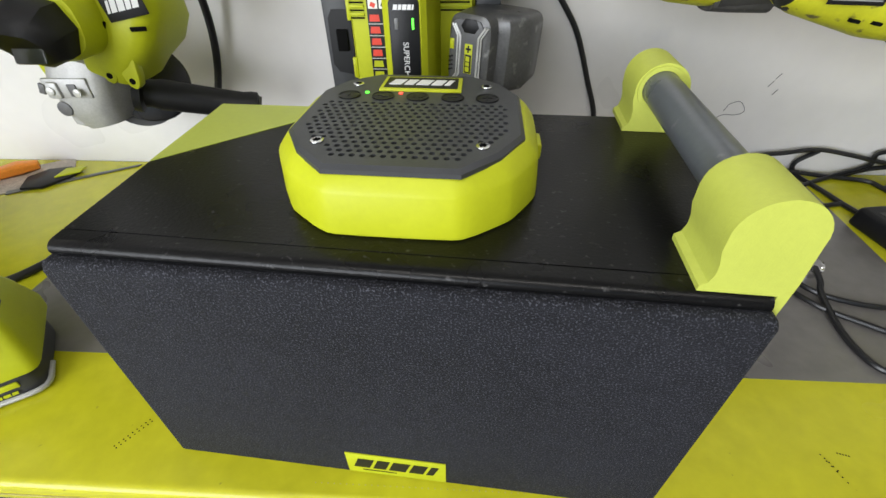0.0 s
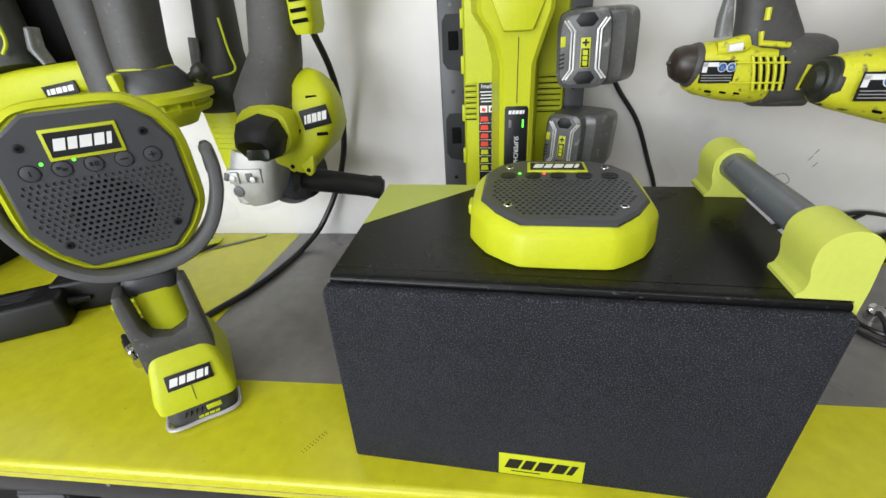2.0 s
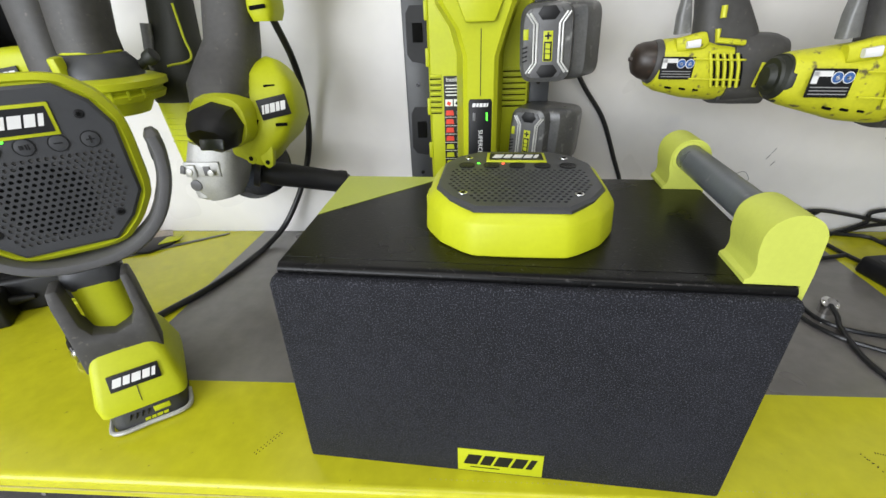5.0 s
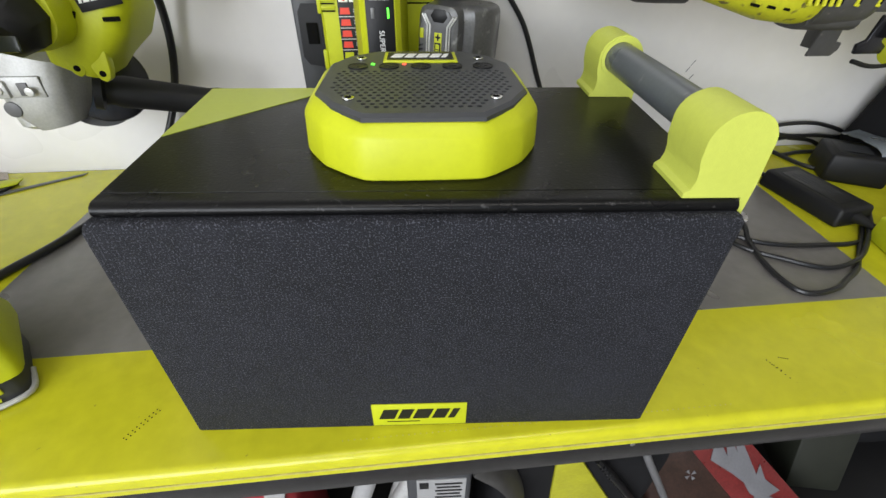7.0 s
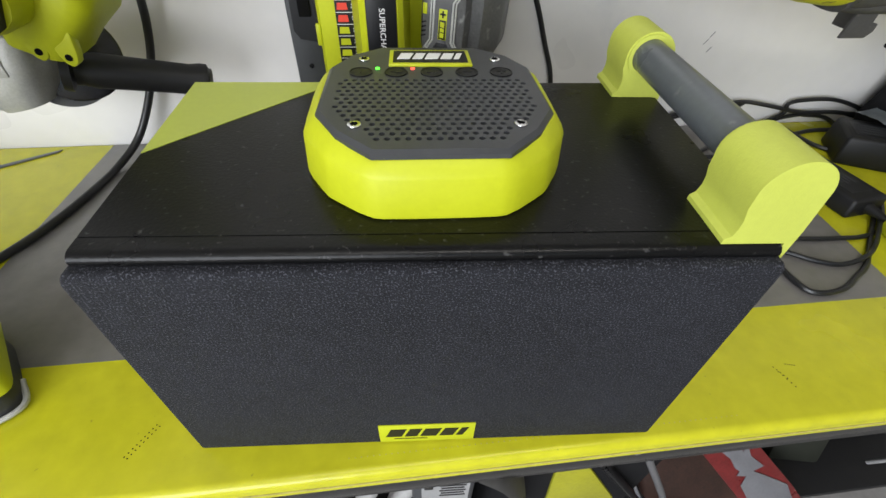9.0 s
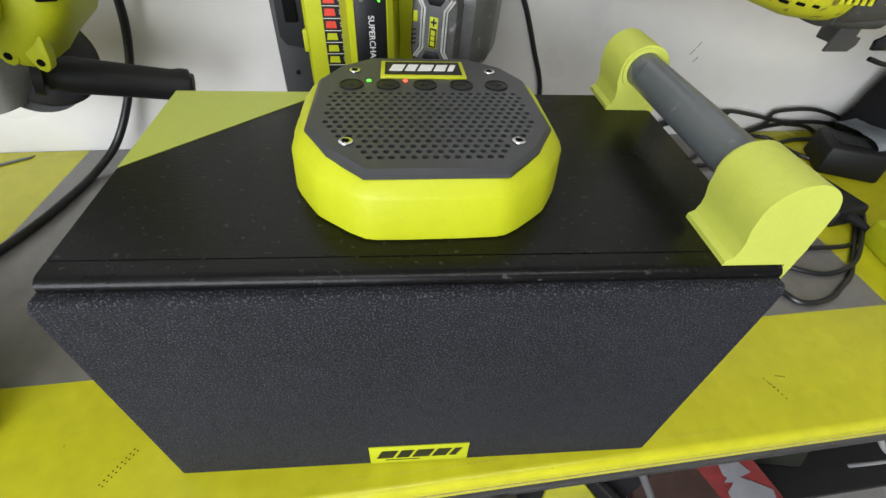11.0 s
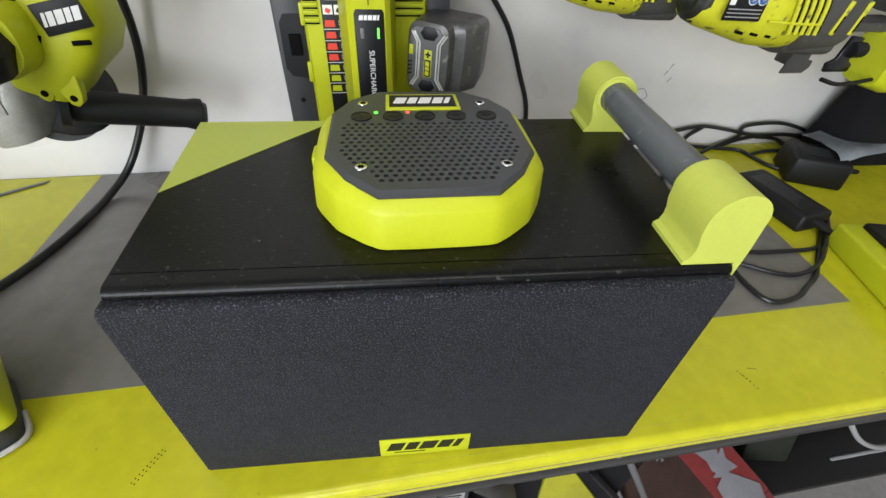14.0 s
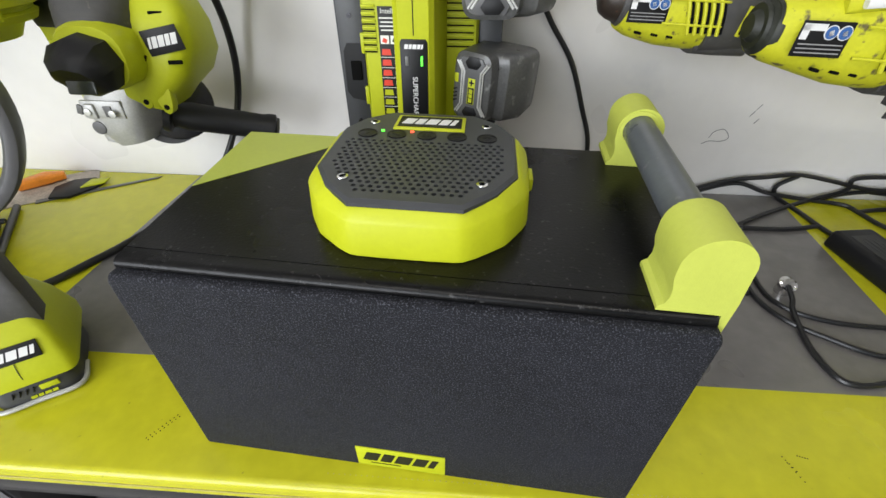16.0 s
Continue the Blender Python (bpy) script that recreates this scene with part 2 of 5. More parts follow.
def words(name, text, size, m, material, parent):
    """Raised lettering in the built-in font."""
    cu = bpy.data.curves.new("lettering", "FONT")
    cu.body, cu.size, cu.extrude, cu.align_x, cu.align_y = text, size, 0.0002, "CENTER", "CENTER"
    ob = bpy.data.objects.new("lettering", cu)
    scene.collection.objects.link(ob)
    me = bpy.data.meshes.new_from_object(ob.evaluated_get(bpy.context.evaluated_depsgraph_get()))
    bpy.data.objects.remove(ob)
    me.transform(m)
    me.materials.clear()
    me.materials.append(material)
    out = new(name, me)
    out.parent = parent
    return out


# ---- structure ----
def slab(name, x0, x1, y0, y1, z0, z1, material, label, category):
    bm = bmesh.new()
    rbox(bm, x1 - x0, y1 - y0, z1 - z0, at((x0 + x1) / 2, (y0 + y1) / 2, (z0 + z1) / 2), 0.003, 1)
    return solid(name, bm, material, label, category, "structure")


slab("wall_north", -2.6, 3.0, WALL, WALL + 0.15, 0, 2.6, WALLP, "white glossy painted garage wall behind the bench", "wall")
slab("wall_west", -2.75, -2.6, -3.5, WALL + 0.15, 0, 2.6, PLASTER, "plain plastered side wall of the garage", "wall")
slab("wall_east", 3.0, 3.15, -3.5, WALL + 0.15, 0, 2.6, PLASTER, "plain plastered side wall of the garage", "wall")
slab("floor", -2.75, 3.15, -3.6, WALL + 0.15, -0.15, 0, CONCRETE, "grey concrete garage floor", "floor")
slab("ceiling", -2.75, 3.15, -3.6, WALL + 0.15, 2.6, 2.72, PLASTER, "pale plastered garage ceiling", "ceiling")
slab("wall_south_1", 1.6, 3.0, -3.65, -3.5, 0, 2.6, PLASTER, "plain plastered wall beside the open garage door", "wall")
slab("wall_south_2", -2.6, 1.6, -3.65, -3.5, 2.42, 2.6, PLASTER, "plain plastered lintel above the open garage door", "wall")


# ---- bench ----
def build_bench():
    b = thing("workbench", at(0, 0, 0), "workbench with a lime yellow painted top and grey painted stripe", "workbench")
    x0, x1, yf, yb, th = -1.45, 1.75, -0.030, WALL - 0.002, 0.026
    # top: front strip, grey stripe with slanting ends, side and back fields
    bm = bmesh.new()
    s_y = 0.103
    L0, L1, R0, R1 = (-0.317, s_y), (-0.295, yb), (0.826, s_y), (0.852, yb)
    V = {k: bm.verts.new((x, y, B)) for k, (x, y) in dict(a=(x0, yf), b=(x1, yf), c=(x1, s_y), d=(x1, yb), e=R1, f=L1, g=(x0, yb), h=(x0, s_y), i=L0, j=R0).items()}
    quads = [("abcjih", 0), ("hifg", 0), ("ijef", 1), ("jcde", 0)]
    for q, k in quads:
        bm.faces.new([V[c] for c in q]).material_index = k
    # rounded nosing and underside
    nose = [(yf - 0.009 * math.sin(a), B - 0.009 * (1 - math.cos(a))) for a in (i * math.pi / 12 for i in range(1, 7))] + [(yf - 0.009, B - th), (yb, B - th)]
    prev = (V["a"], V["b"])
    for y, z in nose:
        cur = (bm.verts.new((x0, y, z)), bm.verts.new((x1, y, z)))
        bm.faces.new((prev[0], cur[0], cur[1], prev[1]))
        prev = cur
    part("worktop", bm, [PAINT_Y, PAINT_G], b, "lime yellow painted board with a grey stripe", 60)
    bm = bmesh.new()
    rbox(bm, x1 - x0, 0.0012, 0.0022, at((x0 + x1) / 2, yf - 0.0094, B - 0.0165), 0)
    part("edge_line", bm, PLY, b, "bare ply line along the edge")
    bm = bmesh.new()
    rbox(bm, x1 - x0, 0.004, 0.036, at((x0 + x1) / 2, yf - 0.004, B - th - 0.018), 0.001)
    rbox(bm, x1 - x0, 0.034, 0.004, at((x0 + x1) / 2, yf + 0.016, B - th - 0.034), 0.001)
    part("front_rail", bm, RAIL, b, "polished dark steel angle under the front edge")
    for x in (-1.40, 1.70):
        for y in (0.0, 0.50):
            bm = bmesh.new()
            rbox(bm, 0.04, 0.04, B - th, at(x, y + 0.01, (B - th) / 2), 0.002)
            part("leg", bm, STEEL_DARK, b)
    bm = bmesh.new()
    rbox(bm, x1 - x0 - 0.06, 0.53, 0.018, at((x0 + x1) / 2, 0.265, 0.40), 0.002)
    part("lower_shelf", bm, BLACK, b, "black lower shelf")
    for x in (-0.30, 0.41, 0.83):
        bm = bmesh.new()
        cyl(bm, 0.0028, 0.0016, at(x, yf - 0.006, B - th - 0.006, 90), seg=12, bev=0.0006)
        part("screw", bm, CHROME, b)
    # perforated traces left in the paint
    bm = bmesh.new()
    for k in range(9):
        for r in range(2):
            cyl(bm, 0.0007, 0.0003, at(-0.068 + 0.0023 * k + 0.003 * r, 0.0 + 0.0034 * k - 0.0016 * r, B), seg=6)
    for k in range(5):
        cyl(bm, 0.0007, 0.0003, at(0.585 + 0.0028 * k * 0.6, 0.018 - 0.0045 * k, B), seg=6)
        cyl(bm, 0.0007, 0.0003, at(0.583 + 0.0028 * k * 0.6, 0.024 - 0.0035 * k, B), seg=6)
        cyl(bm, 0.0007, 0.0003, at(0.599 + 0.0022 * k, 0.026 - 0.0006 * k, B), seg=6)
    tagged(part("pin_holes", bm, HOLE, b, "rows of small dark pin holes"), "rows of small dark pin holes", kind="stuff")
    bm = bmesh.new()
    for k in range(70):
        cyl(bm, 0.0006, 0.0003, at(0.13 + 0.0055 * k, -0.0225, B), seg=6)
    tagged(part("perforation", bm, PLY, b), "fine dotted line along the front edge", kind="stuff")
    return b


build_bench()


# ---- speaker face, shared by both speakers ----
FACE = [(0.038, 0.079), (0.061, 0.062), (0.0740, 0.038), (0.0750, -0.032), (0.0605, -0.058), (0.039, -0.080)]
FACE = FACE + [(-x, y) for x, y in reversed(FACE)]


def face_parts(head, m, second_led, drop=0.0):
    """Grey face with its holes, buttons, name plate and screws. In m: x to the right, y up the face, z out of it."""
    rows, holes = 15, []
    for j in range(rows):
        y = 0.0135 - j * 0.0057
        for i in range(-13, 14):
            x = (i + 0.5 * (j % 2)) * 0.0060
            lim = 0.063 if y > -0.032 else 0.063 - (-0.032 - y) * 0.78
            if abs(x) > lim or any((x - sx) ** 2 + (y + 0.0505) ** 2 < 0.0062 ** 2 for sx in (-0.0495, 0.0495)):
                continue
            holes.append((x, y))
    inner = [(x * 0.965, y * 0.965) for x, y in FACE]
    bm = bmesh.new()
    holed(bm, inner, holes, 0.00195, 0.0022, m)
    rim = [[(x, y, -0.005) for x, y in FACE], [(x, y, -0.0022) for x, y in FACE], [(x, y, 0.0) for x, y in inner]]
    vs = [[bm.verts.new(m @ Vector(p)) for p in loop] for loop in rim]
    for a, b in zip(vs, vs[1:]):
        for i in range(len(a)):
            j = (i + 1) % len(a)
            bm.faces.new((a[i], a[j], b[j], b[i]))
    plate = part("face_plate", bm, GREY, head, "dark grey perforated face plate")
    bm = bmesh.new()
    if second_led == "green":
        prism(bm, [(x * 0.93, y * 0.93) for x, y in FACE], 0.0008, m @ at(0, 0, -0.0022))
        part("mesh_backing", bm, GREY_RUB, plate)
        bm = bmesh.new()
        cyl(bm, 0.036, 0.0008, m @ at(0, -0.026, -0.0018), seg=40)
        part("cone_opening", bm, HOLE, plate, "dark loudspeaker opening")
    else:
        prism(bm, [(x * 0.93, y * 0.93) for x, y in FACE], 0.0008, m @ at(0, 0, -0.0034))
        part("mesh_backing", bm, HOLE, plate)
    for k, x in enumerate((-0.0505, -0.0255, 0.0, 0.0255, 0.0505)):
        bm = bmesh.new()
        cyl(bm, 0.0082, 0.0007, m @ at(x, 0.0265, 0), seg=24, bev=0.0003)
        part("button", bm, GREY if second_led == "green" else BLACK, plate, "round rubber button")
        bm = bmesh.new()
        loops = [[(x + r * math.cos(a), 0.0265 + r * math.sin(a), z) for a in (2 * math.pi * i / 24 for i in range(24))] for r, z in ((0.0082, 0.0002), (0.0082, 0.0010), (0.0074, 0.0010), (0.0074, 0.0002))]
        rings(bm, loops, m, closed=True)
        sign = {0: [(0.0, 0.0, 0.001, 0.005)], 1: [(-0.002, 0.001, 0.004, 0.003), (0.002, -0.001, 0.004, 0.003)], 2: [(-0.002, 0, 0.003, 0.004), (0.0015, 0, 0.001, 0.005), (0.0035, 0, 0.001, 0.005)],
                3: [(0, 0, 0.007, 0.0011)], 4: [(0, 0, 0.007, 0.0011), (0, 0, 0.0011, 0.007)]}[k]
        for sx, sy, w, h in sign:
            rbox(bm, w, h, 0.0005, m @ at(x + sx, 0.0265 + sy, 0.0009), 0)
        part("button_mark", bm, BLACK, plate, "black ring and sign of a button")
    for n, (x, mt) in enumerate(((-0.039, LED_G), (-0.0135, LED_G if second_led == "green" else LED_R))):
        bm = bmesh.new()
        cyl(bm, 0.0016, 0.0006, m @ at(x, 0.0335, 0), seg=12)
        part("indicator", bm, mt, plate, "small lit indicator")
    for x, y in ((-0.0495, 0.0505), (0.0495, 0.0505), (-0.0495, -0.0505), (0.0495, -0.0505)):
        bm = bmesh.new()
        cyl(bm, 0.0042, 0.0012, m @ at(x, y, 0), seg=20, bev=0.0004)
        screw = part("screw", bm, CHROME if second_led == "red" else BLACK, plate, "star-drive screw")
        bm = bmesh.new()
        for a in (0, 60, 120):
            rbox(bm, 0.0046, 0.0011, 0.0005, m @ at(x, y, 0.00125, 0, 0, a), 0)
        part("recess", bm, HOLE, screw)
    bm = bmesh.new()
    m = m @ at(0, -drop, 0)
    prism(bm, [(-0.0310, 0.0375), (0.0310, 0.0375), (0.0305, 0.0670), (-0.0305, 0.0670)], 0.0022, m @ at(0, 0, -0.0005), 0.0006)
    name = part("name_plate", bm, LIME, head, "lime framed name plate")
    bm = bmesh.new()
    prism(bm, [(-0.0280, 0.0408), (0.0280, 0.0408), (0.0275, 0.0638), (-0.0275, 0.0638)], 0.0004, m @ at(0, 0, 0.0017))
    part("name_field", bm, BLACK, name)
    bars("name_bar", 0.0465, 0.0110, m @ at(0, 0.0523, 0.0021), 5, 0.3, WHITE, name)


def rounded(pts, times=1, cut=0.16):
    """Cut the corners of an outline."""
    for _ in range(times):
        out = []
        for (ax, ay), (bx, by) in zip(pts, pts[1:] + pts[:1]):
            out += [(ax * (1 - cut) + bx * cut, ay * (1 - cut) + by * cut), (ax * cut + bx * (1 - cut), ay * cut + by * (1 - cut))]
        pts = out
    return pts


SHELL = rounded(rounded([(x * 1.012, y * 1.008) for x, y in FACE], 1), 1)


def ring_of(scale, z, grow=0.0):
    out = []
    for x, y in SHELL:
        l = math.hypot(x, y)
        out.append((x * (1 + 0.75 * (scale - 1)) + grow * x / l, y * (1 + 0.12 * (scale - 1)) + grow * y / l, z))
    return out


# ---- speaker cabinet and the flat speaker on it ----
BOX = at(0, 0, B, 0, 0, -4.1)


def build_cabinet():
    c = thing("speaker_cabinet", BOX, "black speaker cabinet with foam front and pipe handle on the bench", "speaker")
    left = lambda y: 0.0080 - 0.0100 * y / 0.2265
    right = lambda y: 0.4085 + 0.0040 * y / 0.2345
    back = lambda x: 0.2265 + 0.0080 * x / 0.41
    bm = bmesh.new()
    prism(bm, [(0.006, 0.014), (0.406, 0.014), (0.410, 0.230), (0.000, 0.2225)], 0.226, Matrix(), 0.003)
    part("body", bm, BLACK_TOP, c)
    # top board with a rolled front edge and a fine groove behind it
    bm = bmesh.new()
    prof = [(0.0122 - 0.0064 * math.cos(a), 0.2352 + 0.0052 * math.sin(a)) for a in (math.radians(v) for v in (-80, -55, -30, -5, 20, 45, 70, 90))]
    prof += [(0.0209, 0.2404), (0.0211, 0.2398), (0.0217, 0.2398), (0.0219, 0.2404)]
    loops = []
    for edge, x in ((left, -0.002), (right, 0.4125)):
        loops.append([(edge(y), y, z) for y, z in prof] + [(edge(back(x)), back(x), 0.2404), (edge(back(x)), back(x), 0.226), (edge(0.014), 0.014, 0.226)])
    rings(bm, loops)
    part("top_board", bm, BLACK_TOP, c, "black satin top board with rolled front edge")
    bm = bmesh.new()
    prism(bm, [(left(0.108) + 0.0004, 0.108), (0.124, back(0.124) - 0.0004), (left(0.2262) + 0.0004, 0.2261)], 0.0006, at(0, 0, 0.2405))
    part("corner_panel", bm, LIME_VINYL, c, "lime green triangular corner")
    bm = bmesh.new()
    prism(bm, [(-0.0030, -0.0010), (0.4140, -0.0010), (0.4145, 0.2255), (0.4110, 0.2328), (0.0035, 0.2312), (-0.0005, 0.2235)], 0.013, at(0, 0.0130, 0, 90), 0.0035, 3)
    part("front_foam", bm, FOAM, c, "black textured foam front")
    bm = bmesh.new()
    prism(bm, [(0.159, 0.0035), (0.2445, 0.0035), (0.2445, 0.0365), (0.159, 0.0365)], 0.0012, at(0, 0.0002, 0, 90), 0.0003)
    badge = part("badge", bm, LIME, c, "lime badge with black bars")
    bm = bmesh.new()
    rbox(bm, 0.03, 0.0004, 0.0012, at(0.187, -0.0011, 0.0100), 0)
    part("badge_line", bm, BLACK, badge)
    bars("badge_bar", 0.069, 0.0145, at(0.2018, -0.0011, 0.0220, 90), 5, 0.35, BLACK, badge)
    # handle
    cx, cz, R = 0.3928, 0.2768, 0.0205

    def bracket(y0, y1, flip):
        bm = bmesh.new()
        out = [(0.3715, 0.2407), (0.4098, 0.2407), (0.4108, 0.2235), (0.4150, 0.2245), (0.4158, 0.2500)]
        for a in range(-6, 183, 12):
            out.append((cx + 0.0016 + R * math.cos(radians(a)), cz - 0.0012 + R * math.sin(radians(a))))
        out += [(0.3742, 0.2660), (0.3762, 0.2580), (0.3765, 0.2520), (0.3750, 0.2465), (0.3715, 0.2440)]
        t = bmesh.new()
        f = t.faces.new([t.verts.new((x, y0, z)) for x, z in out])
        ex = bmesh.ops.extrude_face_region(t, geom=[f])["geom"]
        for v in ex:
            if isinstance(v, bmesh.types.BMVert):
                v.co.y = y1
        bmesh.ops.recalc_face_normals(t, faces=t.faces[:])
        _merge(bm, t, Matrix())
        b = part("bracket", bm, LIME_PRINT, c, "lime 3D-printed handle bracket")
        bm = bmesh.new()
        face = y1 if flip else y0
        loops = [[(cx + r * math.cos(a), y, cz + r * math.sin(a)) for a in (2 * math.pi * i / 28 for i in range(28))] for r, y in ((0.0176, face), (0.0176, face + (0.002 if flip else -0.002)), (0.0142, face + (0.002 if flip else -0.002)), (0.0142, face))]
        rings(bm, loops, closed=True)
        part("collar", bm, LIME_PRINT, b)
        return b
    bracket(0.0096, 0.053, True)
    bracket(0.203, 0.2465, False)
    bm = bmesh.new()
    cyl(bm, 0.0138, 0.170, at(cx, 0.213, cz, 90), seg=36)
    part("handle_pipe", bm, PIPE, c, "grey plastic pipe handle")


def build_flat_speaker():
    m = BOX @ at(0.2079, 0.1207, 0.2406, 0, 0, 1.4)
    s = thing("flat_speaker", m, "round lime speaker with grey perforated face lying on the cabinet", "speaker")
    bm = bmesh.new()
    wall = rounded([(0.0405, -0.0870), (0.0690, -0.0640), (0.0865, -0.0340), (0.0870, 0.0400), (0.0690, 0.0690), (0.0450, 0.0870), (-0.0450, 0.0870), (-0.0690, 0.0690), (-0.0870, 0.0400), (-0.0865, -0.0340), (-0.0690, -0.0640), (-0.0405, -0.0870)], 1, 0.10)
    wall = rounded(wall, 1, 0.25)
    rings(bm, [[(x * k, y * k, z) for x, y in wall] for k, z in ((0.988, 0.0), (1.0, 0.0012), (1.0, 0.0040), (0.985, 0.0272), (0.972, 0.0300), (0.905, 0.0378), (0.88, 0.0392), (0.80, 0.0392))])
    part("housing", bm, LIME, s, "lime plastic housing", 32)
    for sx in (-1, 1):
        bm = bmesh.new()
        rbox(bm, 0.006, 0.022, 0.012, at(sx * 0.0885, 0.020, 0.011), 0.002)
        part("side_lug", bm, LIME, s)
    face_parts(s, at(0, 0, 0.0425), "red")


build_cabinet()
build_flat_speaker()


# ---- speaker on a stand ----
def battery_parts(parent, m, tall=0.032, clean=True):
    """A slide-on battery pack; in m: x wide, y deep (front is -y), z up from its base."""
    bm = bmesh.new()
    loft(bm, [(0, 0, 0, 0.038, 0.050, 5), (0, 0, 0.003, 0.041, 0.053, 5), (0, 0, tall * 0.55, 0.041, 0.053, 5), (0, 0.001, tall, 0.037, 0.049, 5)], m)
    b = part("battery", bm, GREY, parent, "grey slide-on battery pack")
    bm = bmesh.new()
    tube(bm, [m @ Vector(q) for q in ((-0.0415, -0.02, 0.006), (-0.038, -0.052, 0.006), (0, -0.0545, 0.006), (0.038, -0.052, 0.006), (0.0415, -0.02, 0.006))], 0.0028, 8, 5)
    part("trim", bm, SILVER, b, "silver trim")
    bm = bmesh.new()
    rbox(bm, 0.017, 0.002, 0.007, m @ at(0.014, -0.0525, tall * 0.62), 0.0006)
    part("gauge", bm, LIME, b)
    bm = bmesh.new()
    for k in range(4):
        rbox(bm, 0.0014, 0.002, 0.007, m @ at(-0.018 + 0.006 * k, -0.0525, tall * 0.62, 0, 20), 0.0003)
    part("release_ribs", bm, BLACK, b)
    bars("name_bar", 0.024, 0.004, m @ at(0.006, -0.054, tall * 0.36, 90), 4, 0.2, LIME, b)
    return b


def build_stand_speaker():
    s = thing("stand_speaker", at(-0.2430, 0.0763, B, 0, 0, 35.5), "lime and grey round speaker on a swivel stand with battery base", "speaker")
    zc = 0.297
    up = at(0, 0, zc, 90)            # x right, y up, z towards the front
    bm = bmesh.new()
    rings(bm, [ring_of(1.0, -0.004, 0.0015), ring_of(1.0, -0.001, 0.0035), ring_of(1.0, -0.007, 0.0090), ring_of(1.005, -0.014, 0.0095), ring_of(1.0, -0.04, 0.007), ring_of(0.9, -0.050)], up)
    part("housing", bm, LIME, s, "lime plastic housing", 30)
    face_parts(s, up @ at(0, 0, 0.002), "green", 0.003)
    # swivel yoke
    bm = bmesh.new()
    arc = [(0.003 + x, y, z) for x, y, z in ((-0.096, 0.022, 0.322), (-0.0985, 0.020, 0.295), (-0.093, 0.018, 0.262), (-0.074, 0.016, 0.225), (-0.043, 0.014, 0.202), (0, 0.014, 0.195), (0.043, 0.014, 0.202), (0.074, 0.016, 0.225), (0.093, 0.018, 0.262), (0.0985, 0.020, 0.295), (0.096, 0.022, 0.322))]
    line = glide(arc, 5)
    loops = []
    for i, c in enumerate(line):
        d = (line[min(i + 1, len(line) - 1)] - line[max(i - 1, 0)]).normalized()
        side = Vector((0, 1, 0))
        nrm = d.cross(side).normalized()
        k = 0.55 if i in (0, len(line) - 1) else 1
        loops.append([c + side * (0.019 * k * math.copysign(abs(math.cos(a)) ** 0.6, math.cos(a))) + nrm * (0.0075 * k * math.copysign(abs(math.sin(a)) ** 0.7, math.sin(a))) for a in (2 * math.pi * q / 14 for q in range(14))])
    rings(bm, loops)
    yoke = part("yoke", bm, GREY_MID, s, "grey swivel yoke")
    for sx in (-1, 1):
        bm = bmesh.new()
        cyl(bm, 0.011, 0.010, at(sx * 0.093, 0.021, 0.298, 0, sx * 90), seg=20, bev=0.002)
        part("pivot", bm, GREY, yoke)
    bm = bmesh.new()
    loft(bm, [(0, 0.016, 0.168, 0.026, 0.02), (0, 0.016, 0.180, 0.030, 0.022), (0, 0.016, 0.190, 0.026, 0.02)])
    part("collar", bm, GREY, s, "dark grey collar")
    bm = bmesh.new()
    loft(bm, [(0.003, 0.010, 0.095, 0.025, 0.022), (0.002, 0.014, 0.13, 0.024, 0.022), (0, 0.016, 0.172, 0.024, 0.021)])
    part("neck", bm, LIME, s, "lime neck")
    # grey frame that clasps the neck
    bm = bmesh.new()
    out = [(-0.036, 0.184), (-0.038, 0.165), (-0.037, 0.120), (-0.037, 0.078), (-0.031, 0.071), (0.035, 0.071), (0.041, 0.078), (0.040, 0.120), (0.038, 0.165), (0.036, 0.184), (0.028, 0.184), (0.028, 0.138), (0.021, 0.124), (0.003, 0.118), (-0.016, 0.124), (-0.023, 0.138), (-0.026, 0.184)]
    t = bmesh.new()
    f = t.faces.new([t.verts.new((x, 0, z)) for x, z in out])
    ex = bmesh.ops.extrude_face_region(t, geom=[f])["geom"]
    for v in ex:
        if isinstance(v, bmesh.types.BMVert):
            v.co.y = 0.03
    for v in t.verts:
        v.co.y += -0.022 + (0.184 - v.co.z) * -0.05
    bmesh.ops.recalc_face_normals(t, faces=t.faces[:])
    _bevel(t, t.verts, 0.003, 2, 50)
    _merge(bm, t, Matrix())
    part("clasp", bm, GREY_RUB, s, "grey rubber clasp")
    bm = bmesh.new()
    loft(bm, [(0.005, 0.002, 0.030, 0.045, 0.058, 9), (0.005, 0.002, 0.045, 0.046, 0.057, 9), (0.004, 0.006, 0.080, 0.039, 0.043, 8), (0.001, 0.010, 0.106, 0.031, 0.030, 6), (0.0, 0.012, 0.118, 0.026, 0.024, 3)])
    base = part("base", bm, LIME, s, "lime battery base")
    bm = bmesh.new()
    tube(bm, [(0.0045, -0.0556, 0.040), (0.0045, -0.0545, 0.047), (0.0045, -0.0492, 0.058)], 0.0004, 6, 3)
    part("seam", bm, OLIVE_RUB, base)
    bm = bmesh.new()
    plate = at(0.005, -0.0452, 0.0672, 64)
    rbox(bm, 0.050, 0.019, 0.0016, plate, 0.0006)
    part("name_plate", bm, BLACK, base)
    bars("name_bar", 0.042, 0.0095, plate @ at(0, 0, 0.0008), 5, 0.3, WHITE, base)
    battery_parts(s, at(0.005, -0.003, 0.0), 0.034)


build_stand_speaker()


